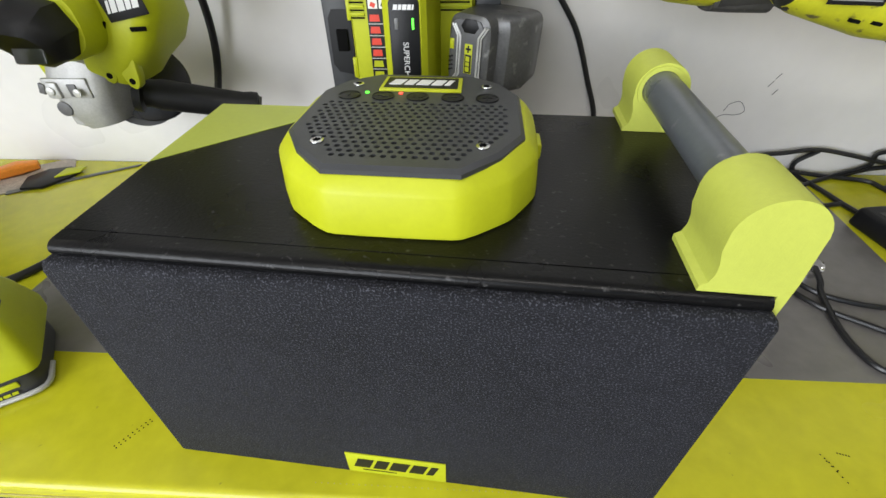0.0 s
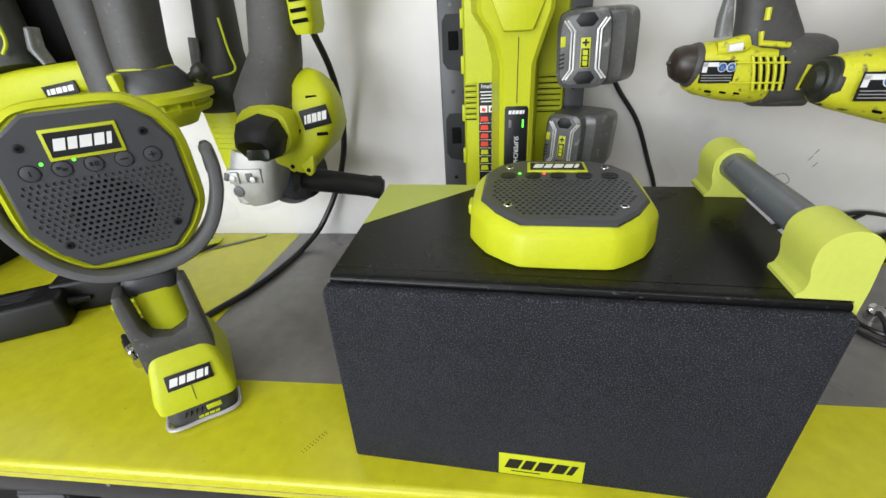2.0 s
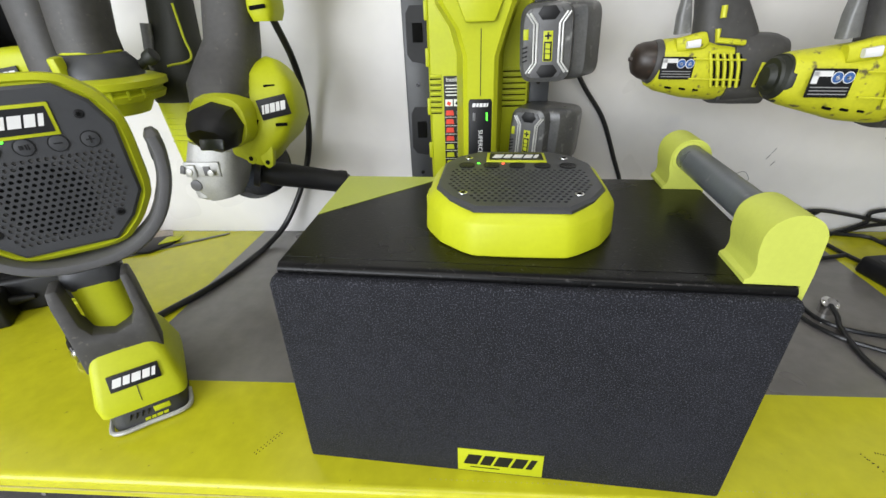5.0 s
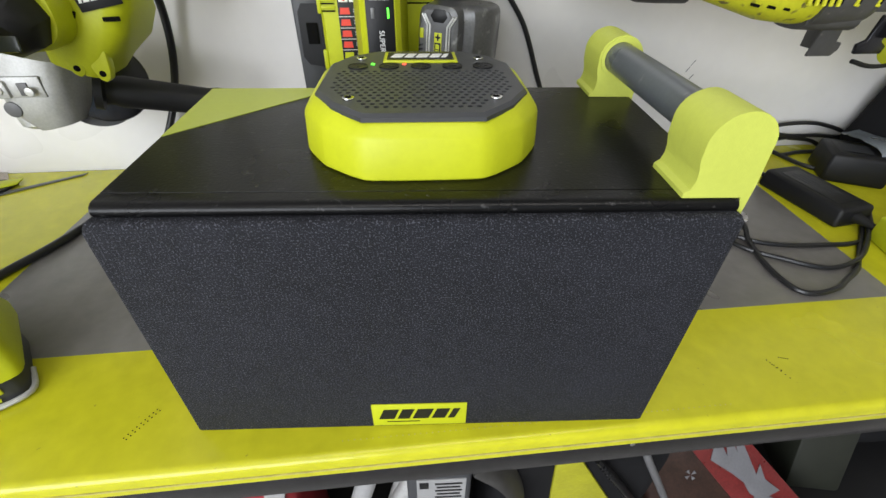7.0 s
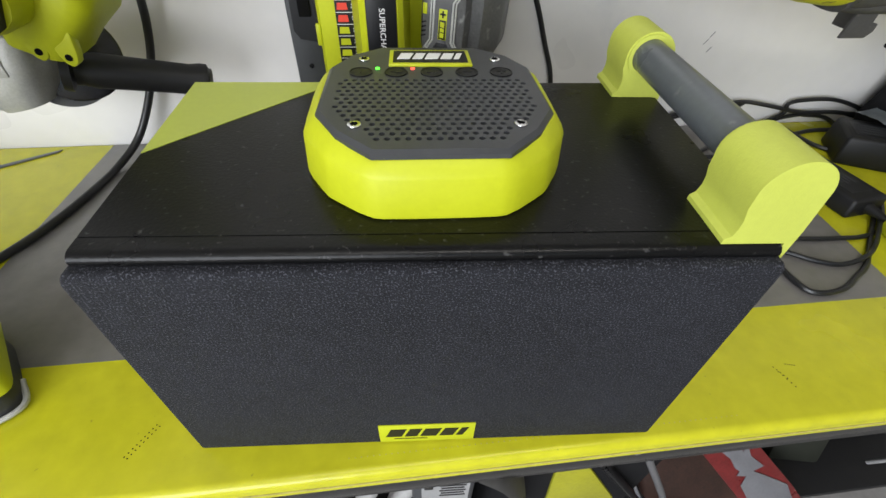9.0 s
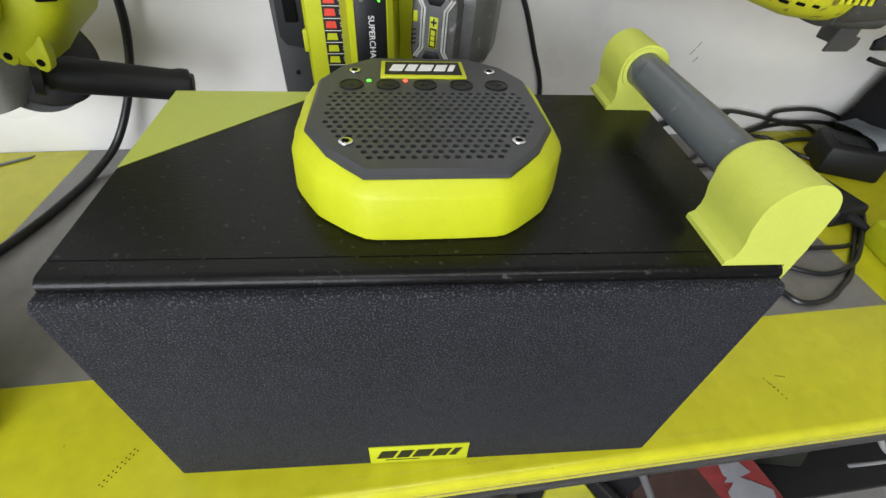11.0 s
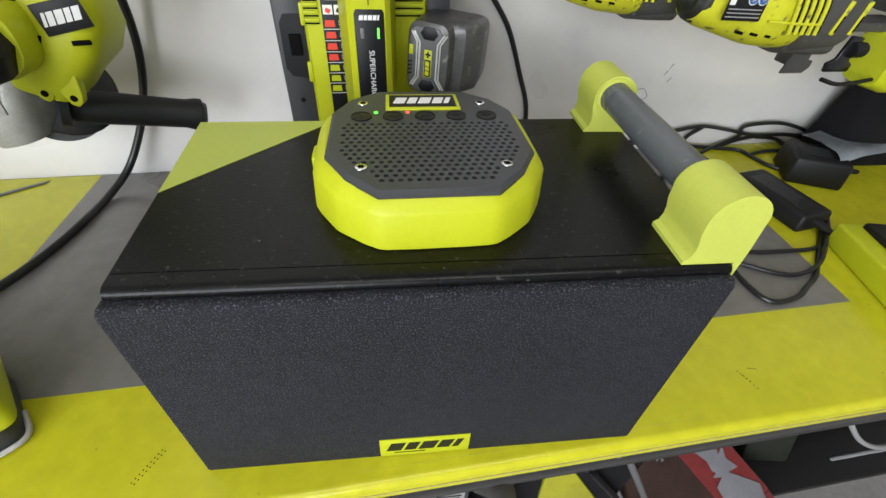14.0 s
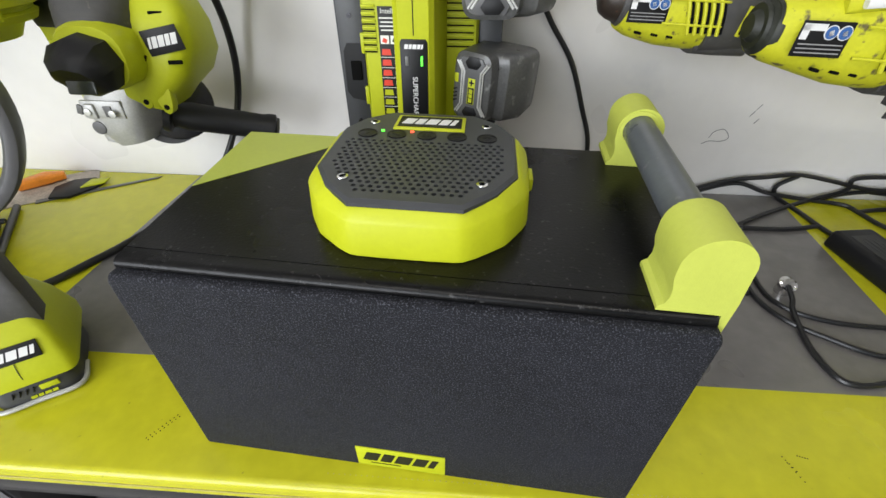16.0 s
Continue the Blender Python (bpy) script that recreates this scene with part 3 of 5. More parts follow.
# ---- tools on the wall ----
def limb(bm, sections, n=20, p=2.5, ref=(0, 1, 0)):
    """Rounded sections (x, y, z, a, b) set square to the line through them; b lies along ref as far as it can."""
    P = [Vector(s[:3]) for s in sections]
    loops = []
    for i, s in enumerate(sections):
        d = (P[min(i + 1, len(P) - 1)] - P[max(i - 1, 0)]).normalized()
        v = Vector(ref) - d * Vector(ref).dot(d)
        v.normalize()
        u = v.cross(d)
        q = s[5] if len(s) > 5 else p
        loop = []
        for k in range(n):
            c, e = math.cos(2 * math.pi * k / n), math.sin(2 * math.pi * k / n)
            loop.append(P[i] + u * s[3] * math.copysign(abs(c) ** (2 / q), c) + v * s[4] * math.copysign(abs(e) ** (2 / q), e))
        loops.append(loop)
    return rings(bm, loops)


def name_tag(parent, m, w, h, back=BLACK):
    """A dark plate with white bars; in m: x along, z out."""
    bm = bmesh.new()
    rbox(bm, w, h, 0.002, m, 0.0005)
    plate = part("name_plate", bm, back, parent, "dark plate with white bars")
    bars("name_bar", w * 0.80, h * 0.42, m @ at(0, 0, 0.0009), 5, 0.3, WHITE, plate)


def facing(p, normal, roll=0):
    """A pose at p with z along normal and x level."""
    z = Vector(normal).normalized()
    x = Vector((0, 0, 1)).cross(z).normalized()
    y = z.cross(x)
    return Matrix.Translation(p) @ Matrix((x, y, z)).transposed().to_4x4() @ at(0, 0, 0, 0, 0, roll)


def build_grinder():
    g = thing("angle_grinder", at(-0.16, WALL, 1.15), "lime and grey corded angle grinder hanging head down on the wall", "power tool")
    g.matrix_world = Matrix()
    bm = bmesh.new()
    limb(bm, [(-0.160, 0.40, 1.50, 0.032, 0.034), (-0.160, 0.380, 1.38, 0.033, 0.034), (-0.164, 0.355, 1.29, 0.035, 0.036), (-0.171, 0.335, 1.255, 0.040, 0.040), (-0.174, 0.315, 1.232, 0.043, 0.042), (-0.170, 0.300, 1.214, 0.040, 0.036), (-0.165, 0.295, 1.205, 0.03, 0.03)])
    part("grip", bm, GREY_RUB, g, "grey rubber grip")
    bm = bmesh.new()
    limb(bm, [(-0.124, 0.372, 1.262, 0.010, 0.02, 4), (-0.120, 0.366, 1.254, 0.024, 0.032, 4), (-0.119, 0.358, 1.238, 0.038, 0.044, 4), (-0.128, 0.350, 1.212, 0.052, 0.050, 4.5), (-0.136, 0.345, 1.186, 0.048, 0.050, 4.5), (-0.148, 0.342, 1.162, 0.036, 0.046, 4), (-0.158, 0.342, 1.140, 0.028, 0.040, 4)])
    body = part("motor_body", bm, LIME, g, "lime motor body")
    bm = bmesh.new()
    limb(bm, [(-0.172, 0.330, 1.200, 0.043, 0.036), (-0.166, 0.295, 1.202, 0.041, 0.037), (-0.161, 0.268, 1.203, 0.039, 0.036), (-0.160, 0.260, 1.203, 0.035, 0.033)], ref=(0, 0, 1))
    part("cap_band", bm, LIME, g, "lime band round the end cap")
    bm = bmesh.new()
    limb(bm, [(-0.163, 0.275, 1.200, 0.034, 0.031, 2.2), (-0.161, 0.245, 1.198, 0.0335, 0.032, 2.2), (-0.161, 0.231, 1.193, 0.028, 0.025, 2.2), (-0.161, 0.227, 1.190, 0.022, 0.018, 2.2)], n=8, ref=(0, 0, 1))
    cap = part("end_cap", bm, BLACK, g, "dark grey end cap")
    bm = bmesh.new()
    rbox(bm, 0.032, 0.004, 0.016, at(-0.157, 0.2275, 1.184, -14), 0.003)
    part("lens", bm, TAPE, cap, "glossy dark window")
    name_tag(g, facing((-0.100, 0.3005, 1.2145), (0.22, -0.97, 0.05), 190), 0.040, 0.027)
    for k in range(3):
        bm = bmesh.new()
        rbox(bm, 0.0035, 0.004, 0.020, facing((-0.143 + 0.007 * k, 0.2955, 1.196 - 0.003 * k), (0.10, -0.99, 0.0)) @ at(0, 0, 0, 90, 0, 0) @ at(0, 0, 0, 0, -24), 0.001)
        part("vent_slot", bm, HOLE, body)
    for k, x in enumerate((-0.106, -0.094)):
        bm = bmesh.new()
        rbox(bm, 0.016, 0.003, 0.0045, facing((x, 0.3135 - 0.013 * k, 1.240 - 0.049 * k), (0.2, -0.97, 0)) @ at(0, 0, 0, 90), 0.001)
        part("slot", bm, HOLE, body)
    # upper vents
    bm = bmesh.new()
    limb(bm, [(-0.112, 0.375, 1.47, 0.018, 0.03, 4), (-0.113, 0.37, 1.33, 0.018, 0.03, 4), (-0.113, 0.37, 1.318, 0.014, 0.025, 4)])
    vent = part("vent_panel", bm, LIME, g, "lime vent panel")
    for k in range(4):
        bm = bmesh.new()
        rbox(bm, 0.022, 0.004, 0.005, at(-0.112, 0.340, 1.335 + 0.013 * k, 0, -6), 0.001)
        part("vent_slot", bm, HOLE, vent)
    # lugs
    for x, z in ((-0.150, 1.150), (-0.126, 1.144)):
        bm = bmesh.new()
        prism(bm, [(-0.013, 0.026), (0.013, 0.026), (0.009, -0.004), (0.006, -0.013), (0.0, -0.017), (-0.006, -0.013), (-0.009, -0.004)], 0.012, at(x, 0.312, z, 90), 0.002)
        lug = part("lug", bm, LIME, g)
        bm = bmesh.new()
        cyl(bm, 0.0034, 0.0010, at(x, 0.3004, z - 0.007, 90), seg=16)
        part("lug_hole", bm, HOLE, lug)
    # gear head
    bm = bmesh.new()
    limb(bm, [(-0.228, 0.370, 1.150, 0.044, 0.042, 3.5), (-0.236, 0.368, 1.118, 0.048, 0.045, 3.5), (-0.238, 0.366, 1.082, 0.044, 0.043, 3), (-0.234, 0.366, 1.060, 0.032, 0.034)])
    head = part("gear_head", bm, SILVER, g, "cast aluminium gear head")
    bm = bmesh.new()
    rbox(bm, 0.062, 0.006, 0.026, at(-0.245, 0.325, 1.118), 0.002)
    rbox(bm, 0.016, 0.008, 0.022, at(-0.262, 0.322, 1.116), 0.003)
    part("clamp_plate", bm, SILVER, head)
    for x, z in ((-0.264, 1.116), (-0.228, 1.114)):
        bm = bmesh.new()
        cyl(bm, 0.0055, 0.003, at(x, 0.3185, z, 90), seg=16, bev=0.001)
        part("bolt", bm, SILVER_LINE, head)
    # darker grey blocks stand in for shaded gaps in the casting
    for x, z, w, h, a in ((-0.236, 1.116, 0.012, 0.016, 0), (-0.278, 1.118, 0.008, 0.014, 20)):
        bm = bmesh.new()
        rbox(bm, w, 0.004, h, at(x, 0.3222, z, 0, a), 0.001)
        part("cooling_gap", bm, GREY_MID, head)
    bm = bmesh.new()
    cyl(bm, 0.010, 0.003, at(-0.264, 0.3255, 1.090, 90), seg=24, bev=0.001)
    part("lock_button", bm, GREY_MID, head)
    bm = bmesh.new()
    cyl(bm, 0.054, 0.016, at(-0.185, 0.400, 1.100, 70, 0, 30), seg=40, bev=0.003)
    part("guard", bm, STEEL_DARK, g, "steel blade guard")
    bm = bmesh.new()
    cyl(bm, 0.048, 0.003, at(-0.190, 0.382, 1.094, 70, 0, 30), seg=40)
    part("disc", bm, GREY_MID, g, "grinding disc")
    for ob in [head] + list(head.children) + [c for c in g.children if c.name.split(".")[0] in ("guard", "disc")]:
        ob.data.transform(at(-0.031, 0.046, -0.014))
    # side handle
    a, b = Vector((-0.192, 0.380, 1.098)), Vector((-0.056, 0.435, 1.056))
    bm = bmesh.new()
    d = b - a
    limb(bm, [(*(a + d * t), r, r, 2) for t, r in ((0, 0.025), (0.06, 0.026), (0.08, 0.0185), (0.13, 0.018), (0.2, 0.0205), (0.55, 0.0195), (0.86, 0.0190), (0.93, 0.0212), (0.985, 0.0212), (1.0, 0.017))], n=24)
    h = part("side_handle", bm, BLACK, g, "black rubber side handle")
    bm = bmesh.new()
    limb(bm, [(*(a + d * t), r, r, 2) for t, r in ((1.0, 0.0168), (1.025, 0.016), (1.026, 0.009))], n=12)
    part("handle_end", bm, GREY_RUB, h, "scuffed end of the handle")
    # cord
    bm = bmesh.new()
    tube(bm, [(-0.16, 0.44, 1.50), (-0.155, 0.46, 1.36), (-0.136, 0.49, 1.26), (-0.138, 0.52, 1.18), (-0.150, 0.53, 1.10), (-0.178, 0.53, 1.02), (-0.222, 0.515, 0.94), (-0.252, 0.47, 0.908), (-0.268, 0.39, B + 0.006), (-0.285, 0.33, B + 0.006), (-0.312, 0.27, B + 0.006), (-0.36, 0.20, B + 0.006), (-0.44, 0.23, B + 0.006), (-0.56, 0.40, B + 0.006)], 0.0058, 12, 8)
    part("power_cord", bm, CABLE, g, "black power cord drooping to the bench")


def build_oscillator():
    o = thing("multi_tool", Matrix(), "lime cordless tool with dark olive grip hanging on the wall", "power tool")
    bm = bmesh.new()
    limb(bm, [(-0.292, 0.46, 1.50, 0.028, 0.03), (-0.294, 0.45, 1.38, 0.029, 0.03), (-0.298, 0.44, 1.30, 0.032, 0.034), (-0.302, 0.43, 1.255, 0.046, 0.044), (-0.300, 0.43, 1.225, 0.050, 0.048), (-0.300, 0.43, 1.208, 0.047, 0.045)])
    part("grip", bm, OLIVE_RUB, o, "dark olive rubber grip")
    bm = bmesh.new()
    limb(bm, [(-0.300, 0.43, 1.215, 0.046, 0.044), (-0.299, 0.43, 1.20, 0.045, 0.044), (-0.298, 0.43, 1.13, 0.040, 0.040), (-0.297, 0.43, 1.095, 0.037, 0.038)])
    body = part("body", bm, LIME, o, "lime body with ribs")
    for k in range(6):
        bm = bmesh.new()
        rbox(bm, 0.040, 0.003, 0.0022, at(-0.303, 0.3885, 1.192 - 0.009 * k), 0.0008)
        part("rib", bm, LIME, body)
    bm = bmesh.new()
    limb(bm, [(-0.318, 0.405, 1.32, 0.008, 0.004, 3), (-0.322, 0.397, 1.27, 0.008, 0.005, 3), (-0.318, 0.39, 1.255, 0.004, 0.004, 3)])
    part("switch", bm, CLEAR_GREY, o, "pale grey switch")
    bm = bmesh.new()
    tube(bm, [(-0.272, 0.412, 1.345), (-0.268, 0.41, 1.30), (-0.262, 0.403, 1.27), (-0.292, 0.386, 1.262)], 0.0018, 8, 5)
    part("accent", bm, LIME, o)
    bm = bmesh.new()
    limb(bm, [(-0.297, 0.43, 1.100, 0.030, 0.030, 2), (-0.297, 0.425, 1.080, 0.027, 0.027, 2), (-0.297, 0.420, 1.070, 0.022, 0.022, 2)])
    part("tool_holder", bm, BLACK, o, "black tool holder")
    bm = bmesh.new()
    limb(bm, [(-0.297, 0.418, 1.073, 0.026, 0.028, 2), (-0.297, 0.416, 1.056, 0.030, 0.030, 2), (-0.297, 0.412, 1.040, 0.026, 0.026, 2), (-0.297, 0.411, 1.036, 0.016, 0.016, 2)])
    part("collet", bm, SILVER, o, "scratched bare metal collet")


def build_trimmer():
    t = thing("trim_router", at(-0.008, 0.0, 0.003), "grey and lime trim router with round base hanging on the wall", "power tool")
    cx, cy = -0.336, 0.315
    bm = bmesh.new()
    limb(bm, [(cx + 0.004, cy + 0.03, 1.50, 0.036, 0.036), (cx + 0.002, cy + 0.01, 1.38, 0.036, 0.036), (cx, cy, 1.31, 0.034, 0.034), (cx, cy, 1.285, 0.035, 0.035)])
    part("grip", bm, GREY_RUB, t, "grey rubber grip")
    bm = bmesh.new()
    cyl(bm, 0.0365, 0.003, at(cx, cy, 1.284), seg=36, bev=0.001)
    part("seam_ring", bm, LIME, t)
    bm = bmesh.new()
    loft(bm, [(cx, cy, 1.252, 0.054, 0.052, 2.2), (cx, cy, 1.268, 0.052, 0.050, 2.2), (cx, cy, 1.284, 0.038, 0.038, 2.2)], n=32)
    part("collar", bm, GREY, t, "dark grey collar")
    bm = bmesh.new()
    loft(bm, [(cx, cy, 1.205, 0.046, 0.046, 2), (cx, cy, 1.222, 0.056, 0.056, 2), (cx, cy, 1.224, 0.070, 0.070, 2), (cx, cy, 1.232, 0.074, 0.074, 2), (cx, cy, 1.235, 0.070, 0.070, 2), (cx, cy, 1.239, 0.071, 0.071, 2), (cx, cy, 1.242, 0.079, 0.079, 2), (cx, cy, 1.250, 0.079, 0.079, 2), (cx, cy, 1.255, 0.066, 0.066, 2)], n=48)
    base = part("base", bm, LIME, t, "round ribbed lime base", 25)
    bm = bmesh.new()
    rbox(bm, 0.012, 0.016, 0.040, at(cx - 0.006, cy - 0.052, 1.264, 8), 0.003)
    part("latch", bm, LIME, base)
    for k in range(10):
        a = radians(200 + 16 * k)
        bm = bmesh.new()
        rbox(bm, 0.003, 0.004, 0.014, at(cx + 0.072 * math.cos(a), cy + 0.072 * math.sin(a), 1.235, 0, 0, math.degrees(a)), 0.0008)
        part("rib", bm, LIME, base)
    bm = bmesh.new()
    cyl(bm, 0.010, 0.016, at(cx + 0.060, cy + 0.02, 1.272, 0, 60), seg=20, bev=0.003)
    cyl(bm, 0.006, 0.02, at(cx + 0.045, cy + 0.02, 1.264, 0, 60), seg=16)
    part("depth_knob", bm, OLIVE_RUB, t, "dark knob")


def build_grey_tool():
    t = thing("stick_tool", Matrix(), "long grey tube-shaped tool with lime seam hanging on the wall", "power tool")
    bm = bmesh.new()
    limb(bm, [(-0.462, 0.40, 1.50, 0.034, 0.034), (-0.455, 0.38, 1.38, 0.035, 0.035), (-0.449, 0.365, 1.27, 0.032, 0.032), (-0.447, 0.36, 1.20, 0.030, 0.030)])
    part("tube_body", bm, GREY_RUB, t, "textured grey tube")
    bm = bmesh.new()
    limb(bm, [(-0.418, 0.40, 1.44, 0.012, 0.02, 4), (-0.412, 0.375, 1.30, 0.012, 0.02, 4), (-0.411, 0.37, 1.22, 0.010, 0.018, 4)])
    part("spine", bm, LIME, t, "lime spine")
    name_tag(t, facing((-0.408, 0.350, 1.285), (0.4, -0.9, 0), 98), 0.040, 0.012)


def build_inflator():
    t = thing("inflator", at(0.010, 0.0, 0.012), "lime cordless inflator with grey hose and dark grip", "power tool")
    bm = bmesh.new()
    limb(bm, [(-0.690, 0.43, 1.52, 0.040, 0.03), (-0.688, 0.43, 1.40, 0.042, 0.032), (-0.680, 0.42, 1.32, 0.045, 0.034), (-0.672, 0.41, 1.272, 0.058, 0.038)])
    part("grip", bm, OLIVE_RUB, t, "dark olive grip")
    bm = bmesh.new()
    tube(bm, [(-0.665, 0.385, 1.40), (-0.635, 0.382, 1.36), (-0.628, 0.38, 1.32), (-0.64, 0.376, 1.30)], 0.0028, 8, 5)
    part("accent", bm, LIME, t)
    bm = bmesh.new()
    limb(bm, [(-0.604, 0.41, 1.335, 0.006, 0.012, 3), (-0.612, 0.41, 1.305, 0.008, 0.013, 3), (-0.600, 0.41, 1.28, 0.004, 0.012, 3)])
    part("trigger", bm, CLEAR_GREY, t, "pale trigger")
    bm = bmesh.new()
    limb(bm, [(-0.520, 0.42, 1.262, 0.022, 0.036, 4), (-0.545, 0.42, 1.258, 0.026, 0.040, 4), (-0.64, 0.415, 1.245, 0.032, 0.040, 4), (-0.70, 0.41, 1.230, 0.038, 0.040, 4), (-0.745, 0.41, 1.222, 0.030, 0.034, 4), (-0.758, 0.41, 1.220, 0.018, 0.024, 3)])
    part("body", bm, LIME, t, "lime body")
    name_tag(t, facing((-0.568, 0.377, 1.243), (0.05, -1, 0), 188), 0.062, 0.020)
    bm = bmesh.new()
    tube(bm, [(-0.735, 0.385, 1.213), (-0.77, 0.36, 1.208), (-0.85, 0.33, 1.19), (-0.95, 0.34, 1.14)], 0.0115, 12, 6)
    part("hose", bm, CLEAR_GREY, t, "grey hose")


build_grinder()
build_oscillator()
build_trimmer()
build_grey_tool()
build_inflator()


# ---- charger with its batteries ----
def build_charger():
    c = thing("battery_charger", Matrix(), "lime wall charger with dark battery bays and status panel", "charger")
    z0, z1 = 0.98, 1.46
    secs = [(z0, 0.148, 0.218, 0.338), (1.268, 0.148, 0.218, 0.334), (1.302, 0.138, 0.228, 0.330), (1.332, 0.118, 0.238, 0.326), (z1, 0.112, 0.242, 0.315)]
    bm = bmesh.new()
    loops = []
    for z, l, r, f in secs:
        loops.append([(0.104, 0.551, z), (0.104, 0.420, z), (0.108, 0.412, z), (l, 0.410, z), (l + 0.011, f + 0.006, z), (l + 0.017, f, z), (r - 0.017, f, z), (r - 0.011, f + 0.006, z), (r, 0.410, z), (0.256, 0.412, z), (0.260, 0.420, z), (0.260, 0.551, z)])
    rings(bm, loops)
    body = part("body", bm, LIME, c, "lime moulded body", 25)
    bm = bmesh.new()
    tube(bm, [(0.183, 0.3343, 1.218), (0.183, 0.3337, 1.268), (0.183, 0.3297, 1.302)], 0.0006, 6, 1, smooth=False)
    part("seam", bm, OLIVE_RUB, body)
    bm = bmesh.new()
    prism(bm, [(-0.036, 0.09), (0.036, 0.09), (0.034, 0.0), (0.019, -0.036), (-0.019, -0.036), (-0.034, 0.0)], 0.007, at(0.1815, 0.3285, 1.345, 86), 0.003)
    part("panel", bm, LIME, body)
    # mounting plates with bays
    for x0, x1 in ((0.066, 0.106), (0.256, 0.292)):
        bm = bmesh.new()
        rbox(bm, x1 - x0, 0.126, 0.40, at((x0 + x1) / 2, 0.4885, 1.157), 0.004)
        side = part("bay_plate", bm, GREY, c, "dark grey battery bay plate")
        for zc in (1.292, 1.148):
            bm = bmesh.new()
            w = (x1 - x0) * 0.72
            prism(bm, [(-w / 2, 0.030), (-w / 2 + 0.006, 0.040), (w / 2, 0.040), (w / 2, -0.040), (-w / 2 + 0.006, -0.036), (-w / 2 - 0.001, -0.026)], 0.0012, at((x0 + x1) / 2 + 0.001, 0.4252, zc, 90))
            bay = part("bay", bm, BLACK, side, "open battery bay")
            bm = bmesh.new()
            rbox(bm, w * 0.5, 0.005, 0.026, at((x0 + x1) / 2 + 0.003, 0.4225, zc + 0.004), 0.001)
            part("contact_block", bm, HOLE, bay)
        for zc in (1.344, 1.222, 1.078):
            bm = bmesh.new()
            cyl(bm, 0.003, 0.002, at((x0 + x1) / 2, 0.4255, zc, 90), seg=12)
            part("screw", bm, STEEL_DARK, side)
    # hinge-like tabs along the bays
    for zc in (1.325, 1.262, 1.19, 1.12):
        bm = bmesh.new()
        rbox(bm, 0.006, 0.006, 0.026, at(0.1035, 0.4165, zc), 0.0015)
        part("tab", bm, LIME, body)
    # cooling ribs
    for k in range(7):
        for x, w, z in ((0.235, 0.038, 1.245), (0.115, 0.018, 1.236)):
            bm = bmesh.new()
            rbox(bm, w, 0.004, 0.0035, at(x, 0.4105, z - 0.0085 * k), 0.001)
            rib = part("cooling_rib", bm, LIME, body)
            bm = bmesh.new()
            rbox(bm, w * 0.96, 0.0012, 0.0016, at(x, 0.4098, z - 0.0085 * k - 0.0042), 0)
            part("rib_gap", bm, HOLE, body)
    # status label
    bm = bmesh.new()
    rbox(bm, 0.030, 0.0012, 0.190, at(0.1425, 0.4094, 1.141), 0.0003)
    lab = part("status_label", bm, BLACK, c, "black status label with coloured squares")
    words("lettering", "Intelli", 0.0085, at(0.1405, 0.4086, 1.2305, 90), WHITE, lab)
    for k in range(4):
        bm = bmesh.new()
        rbox(bm, 0.024 - 0.003 * (k % 2), 0.0004, 0.0016, at(0.1415, 0.4086, 1.2225 - 0.0048 * k), 0)
        part("text_bar", bm, WHITE, lab)
    for k in range(2):
        bm = bmesh.new()
        rbox(bm, 0.0115, 0.0004, 0.0105, at(0.1352 + 0.0135 * k, 0.4086, 1.1965), 0)
        sq = part("picture_square", bm, WHITE, lab)
        bm = bmesh.new()
        rbox(bm, 0.006, 0.0004, 0.005, at(0.1352 + 0.0135 * k, 0.4082, 1.1955, 0, 25), 0)
        part("picture_mark", bm, RED_PRINT if k == 0 else BLACK, sq)
    for k in range(7):
        z = 1.181 - 0.0135 * k
        bm = bmesh.new()
        prism(bm, [(-0.0065, -0.0038), (0.0065, -0.0038), (0.0055, 0.0038), (-0.0055, 0.0038)], 0.0005, at(0.1362, 0.4088, z, 90))
        part("status_square", bm, RED_PRINT if k < 4 else LIME, lab)
        bm = bmesh.new()
        rbox(bm, 0.029, 0.0004, 0.0006, at(0.1425, 0.4086, z - 0.0066), 0)
        for r in (0.002, -0.001):
            rbox(bm, 0.009, 0.0004, 0.001, at(0.1515, 0.4086, z + r), 0)
        part("text_bar", bm, WHITE, lab)
    # display strip on the ridge
    bm = bmesh.new()
    prism(bm, [(-0.0165, 0.06), (-0.0145, 0.064), (0.0145, 0.064), (0.0165, 0.06), (0.0165, -0.07), (-0.0165, -0.07)], 0.002, at(0.183, 0.3355, 1.150, 90), 0.0006)
    disp = part("display_strip", bm, BLACK, c, "glossy black display strip")
    bars("name_bar", 0.022, 0.005, at(0.183, 0.3335, 1.206, 90), 5, 0.2, WHITE, disp)
    for z in (1.190, 1.108):
        for x, mt in ((0.1745, CLEAR_GREY), (0.1925, LED_G)):
            bm = bmesh.new()
            rbox(bm, 0.0022 if mt is LED_G else 0.004, 0.0012, 0.011, at(x, 0.3332, z), 0.0004)
            part("indicator", bm, mt, disp)
    words("lettering", "SUPERCHARGER", 0.0088, at(0.1835, 0.3333, 1.1395, 90, 90), WHITE, disp)
    # cord
    bm = bmesh.new()
    tube(bm, [(0.340, 0.530, 1.250), (0.374, 0.543, 1.196), (0.416, 0.546, 1.138), (0.448, 0.546, 1.063), (0.470, 0.546, 1.005), (0.475, 0.540, 0.94), (0.470, 0.52, B + 0.006), (0.45, 0.47, B + 0.005)], 0.0042, 10, 7)
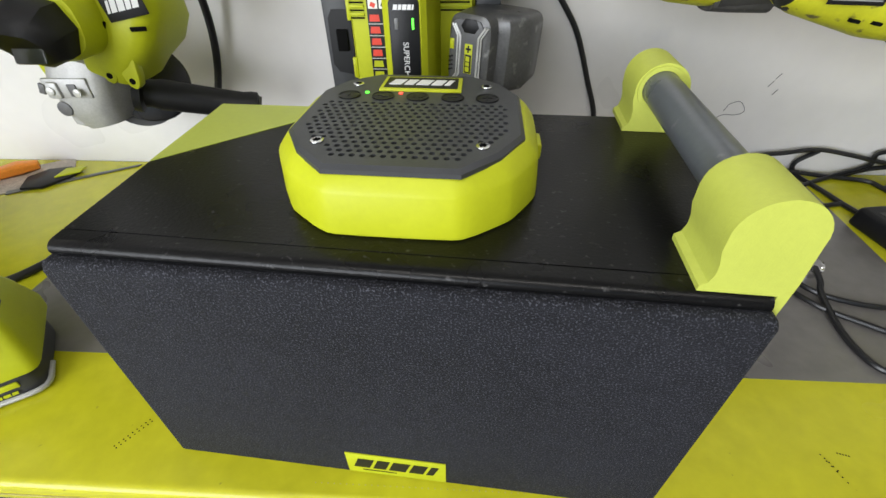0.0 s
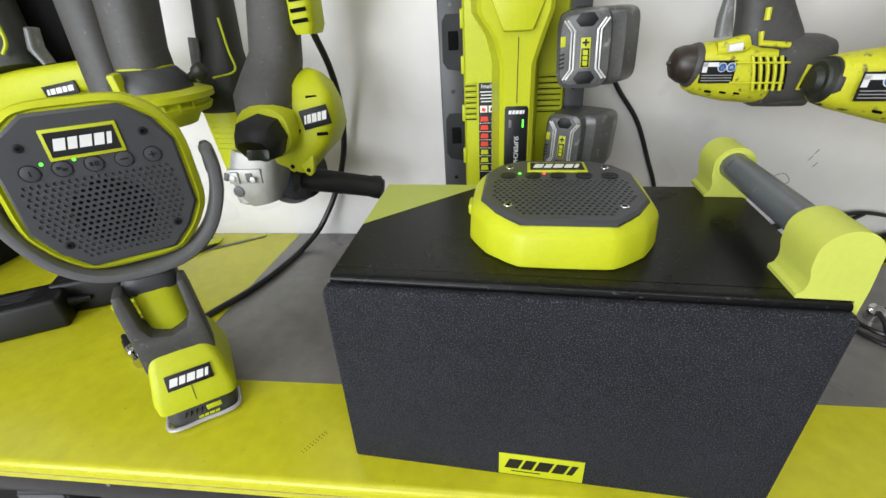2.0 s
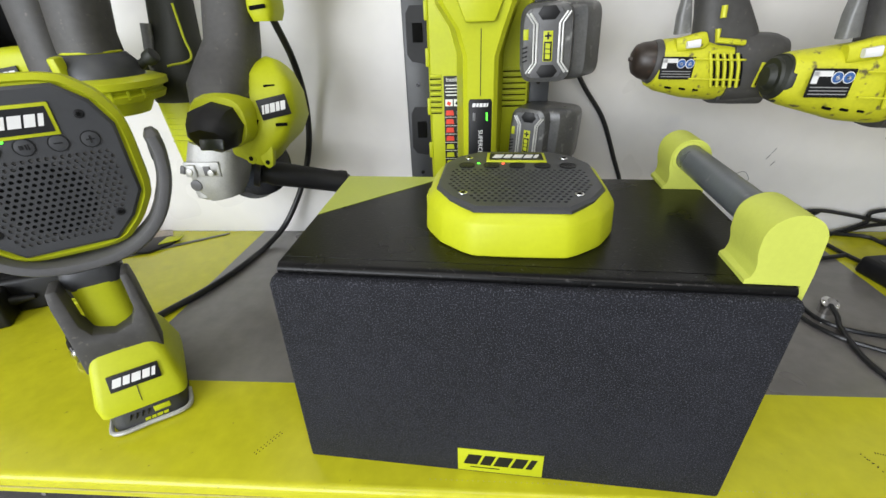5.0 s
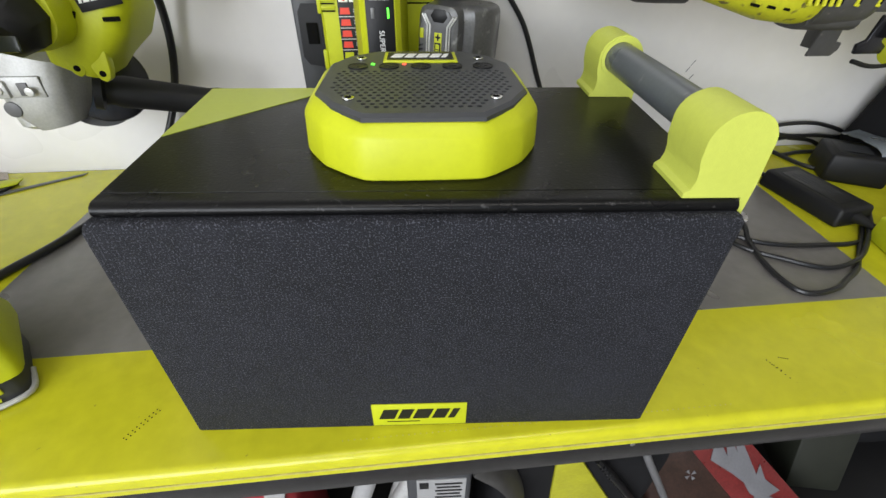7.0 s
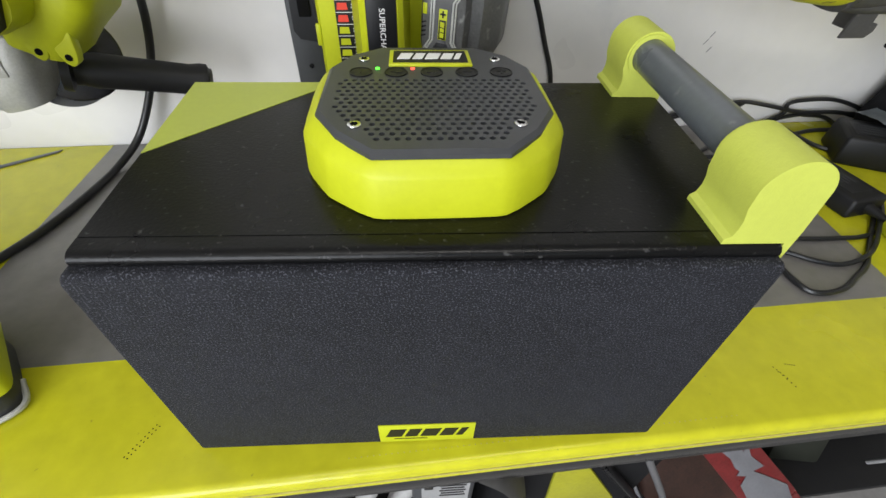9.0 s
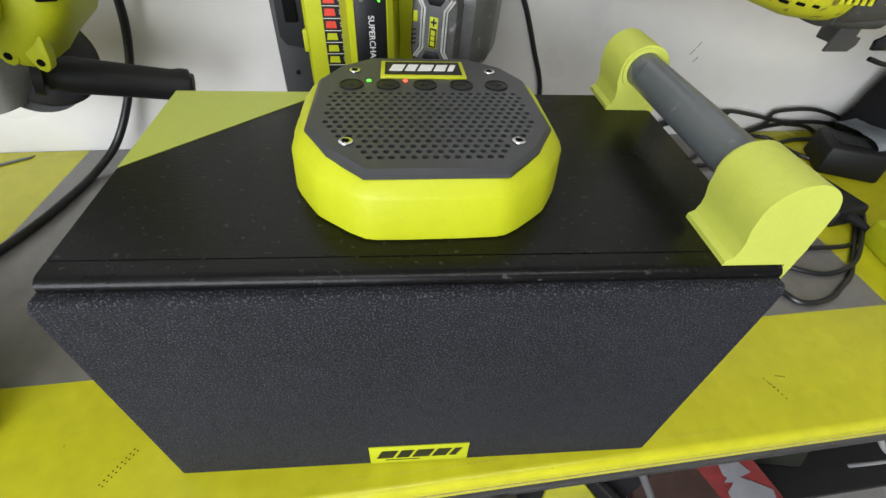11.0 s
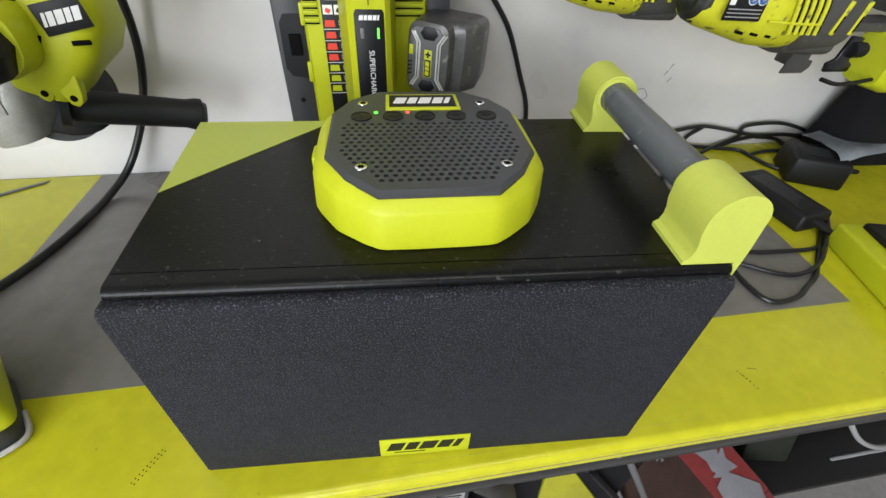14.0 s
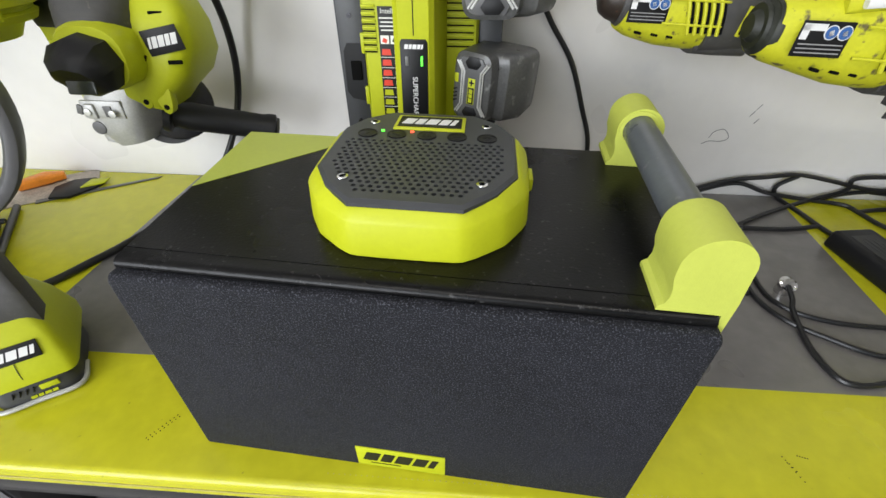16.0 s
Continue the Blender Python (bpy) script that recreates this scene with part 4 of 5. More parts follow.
    part("power_cord", bm, CABLE, c, "thin black power cord")


def build_pack(m, dirt):
    b = thing("battery_pack", m, "worn grey battery pack with silver lines seated in the charger", "battery", "batteries on the charger")
    bm = bmesh.new()
    limb(bm, [(0, 0, 0, 0.029, 0.043, 5), (0, 0.004, 0, 0.034, 0.0485, 5), (0.002, 0.030, 0, 0.037, 0.050, 5), (0.013, 0.047, 0, 0.049, 0.050, 6), (0.020, 0.058, 0, 0.056, 0.049, 7), (0.020, 0.094, 0, 0.055, 0.047, 7), (0.020, 0.098, 0, 0.052, 0.044, 7)], n=32, ref=(0, 0, 1))
    part("shell", bm, SMOKY, b, "scuffed grey shell")
    bm = bmesh.new()
    prism(bm, [(-0.020, 0.043), (0.014, 0.043), (0.020, 0.034), (0.012, 0.022), (0.012, -0.020), (0.020, -0.032), (0.014, -0.043), (-0.020, -0.043), (-0.026, -0.034), (-0.014, -0.022), (-0.014, 0.022), (-0.026, 0.034)], 0.003, at(0.004, 0.0005, 0, 90), 0.0008)
    part("front_panel", bm, GREY_MID, b, "dark front panel")
    for s in (-1, 1):
        for d, r in ((0.0, 0.0017), (0.0042, 0.0013)):
            bm = bmesh.new()
            tube(bm, [(0.003 + s * (0.024 + d), -0.0022, 0.037), (0.003 + s * (0.0145 + d), -0.0026, 0.024), (0.003 + s * (0.0145 + d), -0.0026, -0.023), (0.003 + s * (0.024 + d), -0.0022, -0.036)], r, 8, 1, smooth=False)
            part("silver_line", bm, SILVER_LINE, b, "silver line")
    bm = bmesh.new()
    rbox(bm, 0.0125, 0.001, 0.037, at(0.003, -0.0030, -0.003), 0.003)
    nm = part("name_panel", bm, LIME, b)
    bm = bmesh.new()
    rbox(bm, 0.0105, 0.001, 0.0235, at(0.003, -0.0033, -0.0090), 0.002)
    part("name_field", bm, BLACK, nm)
    bars("name_bar", 0.019, 0.0062, at(0.003, -0.0040, -0.009, 90, -90), 3, 0.1, LIME, nm)
    for w, h in ((0.0085, 0.0024), (0.0024, 0.0085)):
        bm = bmesh.new()
        rbox(bm, w, 0.0006, h, at(0.003, -0.0036, 0.0095), 0)
        part("cross_mark", bm, BLACK, nm)
    for z in (0.036, -0.0345):
        bm = bmesh.new()
        prism(bm, [(-0.014, 0.0), (-0.008, 0.0085), (0.008, 0.0085), (0.014, 0.0), (0.008, -0.0075), (-0.008, -0.0075)], 0.0012, at(0.003, -0.0024, z, 90), 0.0003)
        part("end_mark", bm, BLACK, b)
    bm = bmesh.new()
    rbox(bm, 0.007, 0.0015, 0.013, at(-0.026, -0.0003, 0.012), 0.001)
    part("gauge", bm, LIME, b)
    for k in range(4):
        bm = bmesh.new()
        rbox(bm, 0.007, 0.002, 0.0022, at(-0.027, -0.0002, -0.004 - 0.0055 * k, 0, -18), 0.0006)
        part("rib", bm, BLACK, b)
    words("lettering", "4Ah", 0.0075, at(0.004, -0.0031, 0.0365, 90, -12), LIME, b)


build_charger()
build_pack(at(0.269, 0.347, 1.281, 0, -2, -7), 0)
build_pack(at(0.252, 0.362, 1.150, 0, 3, -26) @ Matrix.Diagonal((0.80, 0.9, 0.9, 1.0)), 1)


# ---- drills ----
def build_drill(m, kind):
    """Pistol tool hanging by its foot, nose towards -x."""
    if kind == "drill":
        t = thing("drill", m, "worn lime and grey drill with rusty chuck hanging on wall", "power tool")
    else:
        t = thing("impact_driver", m, "worn lime and grey cordless impact driver hanging on the wall", "power tool")
    up = (0, 0, 1)
    if kind == "drill":
        bm = bmesh.new()
        limb(bm, [(-0.106, 0, 0.012, 0.003, 0.003, 2), (-0.099, 0, 0.012, 0.004, 0.004, 2), (-0.098, 0, 0.012, 0.014, 0.014, 2), (-0.092, 0, 0.012, 0.022, 0.022, 2), (-0.078, 0, 0.011, 0.027, 0.027, 2), (-0.066, 0, 0.010, 0.029, 0.029, 2), (-0.056, 0, 0.009, 0.030, 0.030, 2)], n=28, ref=up)
        part("chuck", bm, CHUCK, t, "rust-stained chuck")
        bm = bmesh.new()
        limb(bm, [(-0.060, 0, 0.009, 0.031, 0.031, 2), (-0.050, 0, 0.008, 0.034, 0.034, 2), (-0.044, 0, 0.008, 0.034, 0.034, 2)], n=28, ref=up)
        part("clutch_ring", bm, GREY_RUB, t, "grey clutch ring")
        lo = -0.052
    else:
        bm = bmesh.new()
        limb(bm, [(-0.128, 0, 0.006, 0.008, 0.008, 2), (-0.126, 0, 0.006, 0.016, 0.016, 2), (-0.112, 0, 0.006, 0.022, 0.022, 2), (-0.111, 0, 0.006, 0.029, 0.030, 2), (-0.104, 0, 0.006, 0.032, 0.033, 2), (-0.103, 0, 0.006, 0.030, 0.031, 2), (-0.096, 0, 0.005, 0.035, 0.036, 2.2), (-0.094, 0, 0.005, 0.037, 0.038, 2.2), (-0.080, 0, 0.004, 0.039, 0.040, 2.2)], n=28, ref=up)
        for v in bm.verts:
            v.co.y *= 0.72
            v.co.z = 0.004 + (v.co.z - 0.004) * 0.72
        part("nose", bm, OLIVE_RUB, t, "dark grey nose cone")
        lo = -0.087
    bm = bmesh.new()
    front = 1.0 if kind == "drill" else 0.80
    limb(bm, [(lo, 0, 0.006, 0.033 * front, 0.034 * front), (lo + 0.012, 0, 0.004, 0.037 * front, 0.039 * front), (0.0, 0, 0.001, 0.041, 0.045), (0.04, 0, 0.0, 0.042, 0.047), (0.062, 0, 0.0, 0.040, 0.046)], n=28, ref=up)
    body = part("body", bm, LIME_WORN, t, "worn lime gear case")
    bm = bmesh.new()
    limb(bm, [(0.052, 0, 0.001, 0.043, 0.050, 3), (0.075, 0, 0.002, 0.044, 0.052, 3), (0.115, 0, 0.003, 0.042, 0.050, 3.4), (0.132, 0, 0.003, 0.036, 0.044, 3.4), (0.140, 0, 0.003, 0.026, 0.034, 3)], n=28, ref=up)
    rear = part("rear_cover", bm, GREY_RUB, t, "scuffed grey rear cover")
    bm = bmesh.new()
    limb(bm, [(0.024, 0, -0.036, 0.028, 0.016, 3), (0.05, 0, -0.036, 0.034, 0.016, 3), (0.09, 0, -0.033, 0.036, 0.018, 3)], n=20, ref=up)
    part("belly_cover", bm, GREY_RUB, t)
    bm = bmesh.new()
    limb(bm, [(0.050, 0, 0.020, 0.056, 0.034, 2.8), (0.044, 0, 0.050, 0.044, 0.031, 2.8), (0.030, 0, 0.085, 0.036, 0.028), (0.018, 0, 0.13, 0.034, 0.027), (0.008, 0, 0.19, 0.036, 0.028), (0.005, 0, 0.24, 0.050, 0.034, 3)], n=24)
    part("grip", bm, GREY_RUB, t, "grey rubber grip")
    bm = bmesh.new()
    limb(bm, [(-0.018, 0, 0.050, 0.012, 0.010, 3), (-0.022, 0, 0.075, 0.010, 0.010, 3), (-0.024, 0, 0.10, 0.006, 0.009, 3)], n=16)
    part("trigger", bm, CLEAR_GREY, t, "pale trigger")
    bm = bmesh.new()
    limb(bm, [(-0.034, -0.026, 0.034, 0.008, 0.010, 4), (0.0, -0.030, 0.042, 0.010, 0.012, 4), (0.006, -0.030, 0.045, 0.008, 0.010, 4)], n=16, ref=up)
    part("selector", bm, LIME_WORN, t)
    bm = bmesh.new()
    limb(bm, [(-0.024, -0.040, 0.036, 0.004, 0.005, 3), (-0.006, -0.042, 0.039, 0.004, 0.006, 3)], n=12, ref=up)
    part("selector_switch", bm, WHITE, t)
    for pts in ([(0.036, -0.032, 0.145), (0.018, -0.030, 0.118), (0.018, -0.031, 0.100)], [(0.019, -0.033, 0.088), (0.020, -0.035, 0.072)], [(0.016, -0.0385, 0.058), (0.018, -0.0405, 0.043), (0.058, -0.0415, 0.040)]):
        bm = bmesh.new()
        tube(bm, pts, 0.0042, 8, 2, smooth=False)
        part("accent", bm, LIME_WORN, t, "lime accent stripe")
    # cooling fins
    for k in range(5):
        bm = bmesh.new()
        tube(bm, [(0.012 + 0.010 * k, -0.0425, 0.026), (0.018 + 0.010 * k, -0.0455, 0.006), (0.025 + 0.0095 * k, -0.045, -0.022)], 0.0024, 8, 4)
        part("fin", bm, LIME_WORN, body)
        bm = bmesh.new()
        tube(bm, [(0.017 + 0.010 * k, -0.0412, 0.024), (0.023 + 0.010 * k, -0.0442, 0.004), (0.029 + 0.0095 * k, -0.0438, -0.020)], 0.0022, 6, 3)
        part("vent_slot", bm, HOLE, body)
    for x in (-0.034, -0.012, 0.008):
        bm = bmesh.new()
        rbox(bm, 0.009, 0.006, 0.003, at(x, -0.0335, -0.0255 - 0.06 * (x + 0.034), 0, 8), 0.0008)
        part("case_slot", bm, HOLE, body)
    for z in (0.017, -0.011):
        bm = bmesh.new()
        tube(bm, [(-0.01, -0.0425, z), (0.03, -0.0468, z), (0.066, -0.0445, z)], 0.0016, 6, 4)
        part("fin_bar", bm, LIME_WORN, body)
    for x, z in ((0.092, -0.004), (0.125, -0.004)):
        bm = bmesh.new()
        rbox(bm, 0.006, 0.004, 0.036, at(x, -0.0428 + (0.004 if x > 0.1 else 0), z, 0, 8), 0.001)
        slot = part("slot_frame", bm, LIME_WORN, rear)
        bm = bmesh.new()
        rbox(bm, 0.0022, 0.004, 0.018, at(x, -0.0436 + (0.004 if x > 0.1 else 0), z - 0.006, 0, 8), 0.0006)
        part("slot", bm, HOLE, slot)
    # warning sticker
    bm = bmesh.new()
    m2 = at(-0.022, -0.0425, 0.004, 90, 0, 2)
    rbox(bm, 0.050, 0.032, 0.0012, m2, 0.0005)
    st = part("warning_label", bm, BLACK, t, "black and white warning label")
    for w, h, x, y in ((0.022, 0.006, -0.0125, 0.0105), (0.007, 0.013, -0.020, 0.006)):
        bm = bmesh.new()
        rbox(bm, w, h, 0.0006, m2 @ at(x, y, 0.0008), 0)
        part("label_field", bm, WHITE, st)
    for k in range(2):
        bm = bmesh.new()
        cyl(bm, 0.0066, 0.0006, m2 @ at(0.0045 + 0.0130 * k, 0.0065, 0.0009), seg=20)
        part("symbol_ring", bm, WHITE, st)
        bm = bmesh.new()
        cyl(bm, 0.0057, 0.0006, m2 @ at(0.0045 + 0.0130 * k, 0.0065, 0.0012), seg=20)
        part("symbol", bm, BLUE, st)
        bm = bmesh.new()
        rbox(bm, 0.0045, 0.005, 0.0004, m2 @ at(0.0045 + 0.0130 * k, 0.0060, 0.0016, 0, 0, 20), 0.0001)
        part("symbol_mark", bm, WHITE, st)
    for k in range(3):
        bm = bmesh.new()
        rbox(bm, 0.044, 0.0011, 0.0006, m2 @ at(0, -0.0045 - 0.0038 * k, 0.0007), 0)
        part("text_bar", bm, WHITE_CORD, st)
    # the two tools differ in how far the case reaches forward
    a, c, shift, na, nc = (1.0, -0.014, -0.023, 0.71, -0.0307) if kind == "drill" else (0.93, -0.026, -0.049, 0.45, -0.066)
    for ob in t.children_recursive:
        nm = ob.name.split(".")[0]
        flat = nm in ("warning_label", "label_field", "symbol", "symbol_ring", "symbol_mark", "text_bar", "warning_triangle")
        for v in ob.data.vertices:
            x = v.co.x
            v.co.x = x + shift if flat else na * x + nc if nm in ("chuck", "clutch_ring", "nose") else a * x + c
            if nm == "belly_cover":
                v.co.x += 0.025
            if flat:
                v.co.y += 0.0 if kind == "drill" else 0.0012
    # drill hook on the wall behind carries it
    bm = bmesh.new()
    tube(bm, [(0.03, 0.02, 0.17), (0.03, WALL - m.translation.y + 0.02, 0.17)], 0.005, 8, 1, smooth=False)
    part("hook", bm, STEEL_DARK, t)


build_drill(at(0.493, 0.400, 1.240, 0, 2, 0) @ Matrix.Scale(0.90, 4), "drill")
build_drill(at(0.668, 0.316, 1.228, 0, 2, 0) @ Matrix.Scale(1.02, 4), "impact")


def build_jigsaw():
    j = thing("jigsaw", Matrix(), "lime jigsaw with bare metal shoe hanging by the driver", "power tool")
    bm = bmesh.new()
    limb(bm, [(0.905, 0.345, 1.150, 0.030, 0.034, 4), (0.925, 0.345, 1.152, 0.040, 0.045, 4), (1.00, 0.35, 1.165, 0.048, 0.060, 4), (1.12, 0.37, 1.19, 0.05, 0.06, 4)], ref=(0, 0, 1))
    part("body", bm, LIME, j, "lime body")
    bm = bmesh.new()
    limb(bm, [(0.93, 0.38, 1.22, 0.035, 0.035), (0.98, 0.42, 1.32, 0.035, 0.035), (1.0, 0.45, 1.45, 0.035, 0.035)])
    part("grip", bm, GREY_RUB, j, "grey grip")
    name_tag(j, facing((0.955, 0.300, 1.175), (-0.1, -1, 0), 185), 0.05, 0.022)
    bm = bmesh.new()
    prism(bm, [(0, 0), (0.036, 0), (0.044, 0.008), (0.044, 0.017), (0.034, 0.019), (0.034, 0.062), (0.012, 0.062)], 0.004, at(0.762, 0.345, 1.133, 90), 0.001)
    rbox(bm, 0.006, 0.05, 0.06, at(0.797, 0.368, 1.165), 0.001)
    part("shoe_front", bm, GREY_RUB, j, "grey metal shoe")
    bm = bmesh.new()
    prism(bm, [(0, 0), (0.040, 0), (0.042, 0.010), (0.032, 0.016), (0.036, 0.046), (0.016, 0.048), (0.010, 0.018), (-0.002, 0.012)], 0.006, at(0.824, 0.338, 1.137, 90), 0.0015)
    part("guide", bm, STEEL_DARK, j, "dark blade guide")
    bm = bmesh.new()
    cyl(bm, 0.010, 0.02, at(0.845, 0.33, 1.168, 0, 90), seg=20, bev=0.002)
    part("roller", bm, BLACK, j)
    bm = bmesh.new()
    tube(bm, [(0.815, 0.322, 1.131), (0.85, 0.32, 1.124), (0.91, 0.325, 1.128)], 0.003, 8, 5)
    part("rod", bm, BLACK, j, "black rod")
    bm = bmesh.new()
    rbox(bm, 0.17, 0.05, 0.012, at(0.86, 0.372, 1.192), 0.003)
    part("shoe_plate", bm, GREY_RUB, j)


build_jigsaw()


# ---- things lying on the bench ----
def cord_thing(name, label, lines, r=0.0032, group="loose cables"):
    c = thing(name, Matrix(), label, "cable", group)
    for pts in lines:
        bm = bmesh.new()
        tube(bm, [(x, min(y, WALL - 0.008), B + z) for x, y, z in pts], r, 8, 7)
        part("cord", bm, CABLE, c)
    return c


Z = 0.0042
jack = cord_thing("speaker_cable", "thin black cable with a bright metal plug lying on the bench", [[(0.715, 0.268, 0.016), (0.710, 0.245, 0.012), (0.703, 0.226, 0.007), (0.692, 0.169, Z), (0.696, 0.125, Z), (0.716, 0.113, Z), (0.752, 0.119, Z), (0.780, 0.134, Z), (0.813, 0.153, Z), (0.847, 0.185, Z), (0.908, 0.243, Z), (0.953, 0.284, 0.010)]], 0.0036)
bm = bmesh.new()
limb(bm, [(0.7155, 0.274, B + 0.0005, 0.010, 0.010, 2), (0.7152, 0.272, B + 0.014, 0.010, 0.010, 2), (0.7150, 0.271, B + 0.015, 0.012, 0.012, 2), (0.7148, 0.270, B + 0.019, 0.012, 0.012, 2), (0.7147, 0.269, B + 0.0195, 0.008, 0.008, 2)], n=24)
part("plug", bm, CHROME, jack, "bright metal plug")
cord_thing("adapter_cable", "looped thin black adapter cable on the grey stripe", [
    [(0.735, 0.44, Z), (0.705, 0.38, 0.007), (0.686, 0.280, Z), (0.700, 0.236, Z), (0.750, 0.213, Z), (0.823, 0.207, Z), (0.861, 0.208, Z), (0.903, 0.224, Z), (0.950, 0.280, 0.012)],
    [(0.715, 0.42, Z), (0.683, 0.345, 0.006), (0.668, 0.262, Z), (0.688, 0.212, Z), (0.729, 0.181, Z), (0.755, 0.165, Z), (0.781, 0.158, Z), (0.814, 0.163, 0.007), (0.847, 0.181, 0.010), (0.896, 0.224, 0.010), (0.945, 0.275, 0.012)],
    [(0.690, 0.45, Z), (0.674, 0.39, Z), (0.668, 0.33, 0.010), (0.660, 0.26, Z)]], 0.0034)
cord_thing("extension_cable", "tangled black cables along the wall on the bench", [
    [(0.687, 0.54, 0.0158), (0.751, 0.54, 0.0371), (0.81, 0.54, 0.0454), (0.864, 0.54, 0.0523), (0.928, 0.54, 0.042), (1.002, 0.54, 0.027), (1.085, 0.54, 0.0244), (1.133, 0.54, 0.0147), (1.2, 0.52, 0.0045)],
    [(0.66, 0.53, 0.0045), (0.757, 0.54, 0.0306), (0.824, 0.54, 0.013), (0.893, 0.535, 0.0045), (0.955, 0.52, 0.0045), (0.968, 0.496, 0.0045), (0.978, 0.457, 0.0045), (0.999, 0.428, 0.0045)],
    [(0.866, 0.54, 0.05), (0.837, 0.54, 0.028), (0.847, 0.54, 0.0051), (0.86, 0.487, 0.0045), (0.868, 0.444, 0.0045), (0.88, 0.405, 0.0045)],
    [(0.68, 0.4, 0.0045), (0.74, 0.445, 0.0045), (0.818, 0.49, 0.0045), (0.901, 0.531, 0.0045), (0.964, 0.54, 0.0238), (0.965, 0.54, 0.0458), (1.0, 0.54, 0.0528), (1.062, 0.54, 0.051), (1.129, 0.54, 0.0321), (1.13, 0.54, 0.0201), (1.056, 0.54, 0.0254), (0.977, 0.54, 0.0185), (0.93, 0.54, 0.0045)],
    [(0.7, 0.43, 0.0045), (0.8, 0.43, 0.0045), (0.868, 0.444, 0.0045)],
    [(0.968, 0.496, 0.0045), (1.016, 0.507, 0.0045), (1.065, 0.508, 0.0045)],
    [(1.011, 0.54, 0.0212), (1.064, 0.54, 0.0141), (1.081, 0.519, 0.0045), (1.05, 0.44, 0.0045)]], 0.0040)


def brick_adapter(name, m, sx, sy, sz, label):
    a = thing(name, m, label, "power adapter", "power adapters")
    bm = bmesh.new()
    rbox(bm, sx, sy, sz, at(0, 0, sz / 2), 0.006, 3, (0.96, 0.94))
    body = part("case", bm, BLACK, a, "black plastic case")
    bm = bmesh.new()
    rbox(bm, sx * 0.7, sy * 0.6, 0.0006, at(0, 0, sz + 0.0001), 0)
    lab = part("rating_label", bm, CABLE, body)
    for k in range(4):
        bm = bmesh.new()
        rbox(bm, sx * (0.5 - 0.06 * (k % 2)), sy * 0.035, 0.0004, at(-sx * 0.04, sy * (0.18 - 0.11 * k), sz + 0.0006), 0)
        part("text_bar", bm, GREY, lab)
    bm = bmesh.new()
    limb(bm, [(sx / 2 - 0.002, 0, sz / 2, 0.008, 0.008, 3), (sx / 2 + 0.016, 0, sz / 2, 0.006, 0.006, 2), (sx / 2 + 0.03, 0, sz / 2, 0.004, 0.004, 2)], n=12, ref=(0, 0, 1))
    part("strain_relief", bm, BLACK, a)


brick_adapter("laptop_adapter", at(0.890, 0.328, B, 0, 0, -82), 0.150, 0.070, 0.032, "black power brick lying among cables on the bench")
brick_adapter("wall_adapter", at(1.035, 0.415, B, 0, 0, -28), 0.100, 0.090, 0.052, "larger black power adapter under a clear bag")
brick_adapter("plug_charger", at(-0.645, 0.200, B, 0, 0, 30), 0.150, 0.075, 0.055, "black plug charger lying on the yellow bench")
brick_adapter("camera_charger", at(-0.575, 0.290, B, 0, 0, 24), 0.110, 0.080, 0.060, "black cube charger beside the plug charger")


def build_case():
    m = at(0.988, 0.090, B, 0, 0, -14)
    c = thing("tool_case", m, "lime tool case with black top lying on the bench", "tool case")
    bm = bmesh.new()
    rbox(bm, 0.24, 0.22, 0.040, at(0, 0, 0.020), 0.005, 3)
    part("base", bm, LIME, c, "lime case")
    bm = bmesh.new()
    rbox(bm, 0.200, 0.196, 0.012, at(0.010, 0.004, 0.044), 0.004, 2)
    part("top_panel", bm, BLACK, c, "black top panel")


def build_bag():
    b = thing("clear_bag", Matrix(), "crumpled clear plastic bag lying over an adapter", "plastic bag")
    bm = bmesh.new()
    n = 14
    rr = random.Random(4)
    grid = [[bm.verts.new((1.045 + 0.19 * i / n + 0.003 * rr.random(), 0.375 + 0.105 * j / n + 0.05 * i / n, B + 0.058 - (0.012 if j == 0 else 0.003 if j == 1 else 0) + 0.005 * math.sin(i * 0.35 + j * 0.25) + 0.001 * rr.random())) for j in range(n + 1)] for i in range(n + 1)]
    for i in range(n):
        for j in range(n):
            bm.faces.new((grid[i][j], grid[i + 1][j], grid[i + 1][j + 1], grid[i][j + 1]))
    part("film", bm, FILM, b)


def soft_mass(name, label, category, x0, x1, y0, y1, z0, z1, material, seed, lean=0.0, p=4.0):
    """A padded, slightly sagging bag, garment or dark filler."""
    rr = random.Random(seed)
    bm = bmesh.new()
    cx, cy = (x0 + x1) / 2, (y0 + y1) / 2
    secs = []
    for k in range(9):
        t = k / 8
        s = (0.93 if k in (0, 8) else 1.0) * (1 + 0.04 * (rr.random() - 0.5))
        secs.append((cx + lean * t, cy, z0 + (z1 - z0) * t, (x1 - x0) / 2 * s, (y1 - y0) / 2 * s, p))
    loft(bm, secs, n=60)
    for v in bm.verts:
        v.co += Vector((noise.noise(v.co * 9), noise.noise(v.co * 9 + Vector((5, 0, 0))) * 0.6, 0)) * 0.018
        v.co.y = min(v.co.y, WALL - 0.004)
    return solid(name, bm, material, label, category)


build_case()
build_bag()
soft_mass("black_case", "black soft tool case standing against the wall on the bench", "tool bag", 1.09, 1.70, 0.43, 0.545, B, 1.16, BLACK_SOFT, 3, 0.09)
soft_mass("black_bag", "black fabric bag standing on the bench", "bag", -1.42, -0.90, 0.20, 0.54, B, 1.24, BLACK_SOFT, 5, 0.02)
soft_mass("black_jacket", "black jacket hanging on the wall above the bag", "jacket", -1.40, -0.585, 0.46, 0.548, 1.16, 1.85, BLACK_SOFT, 6, 0.03)


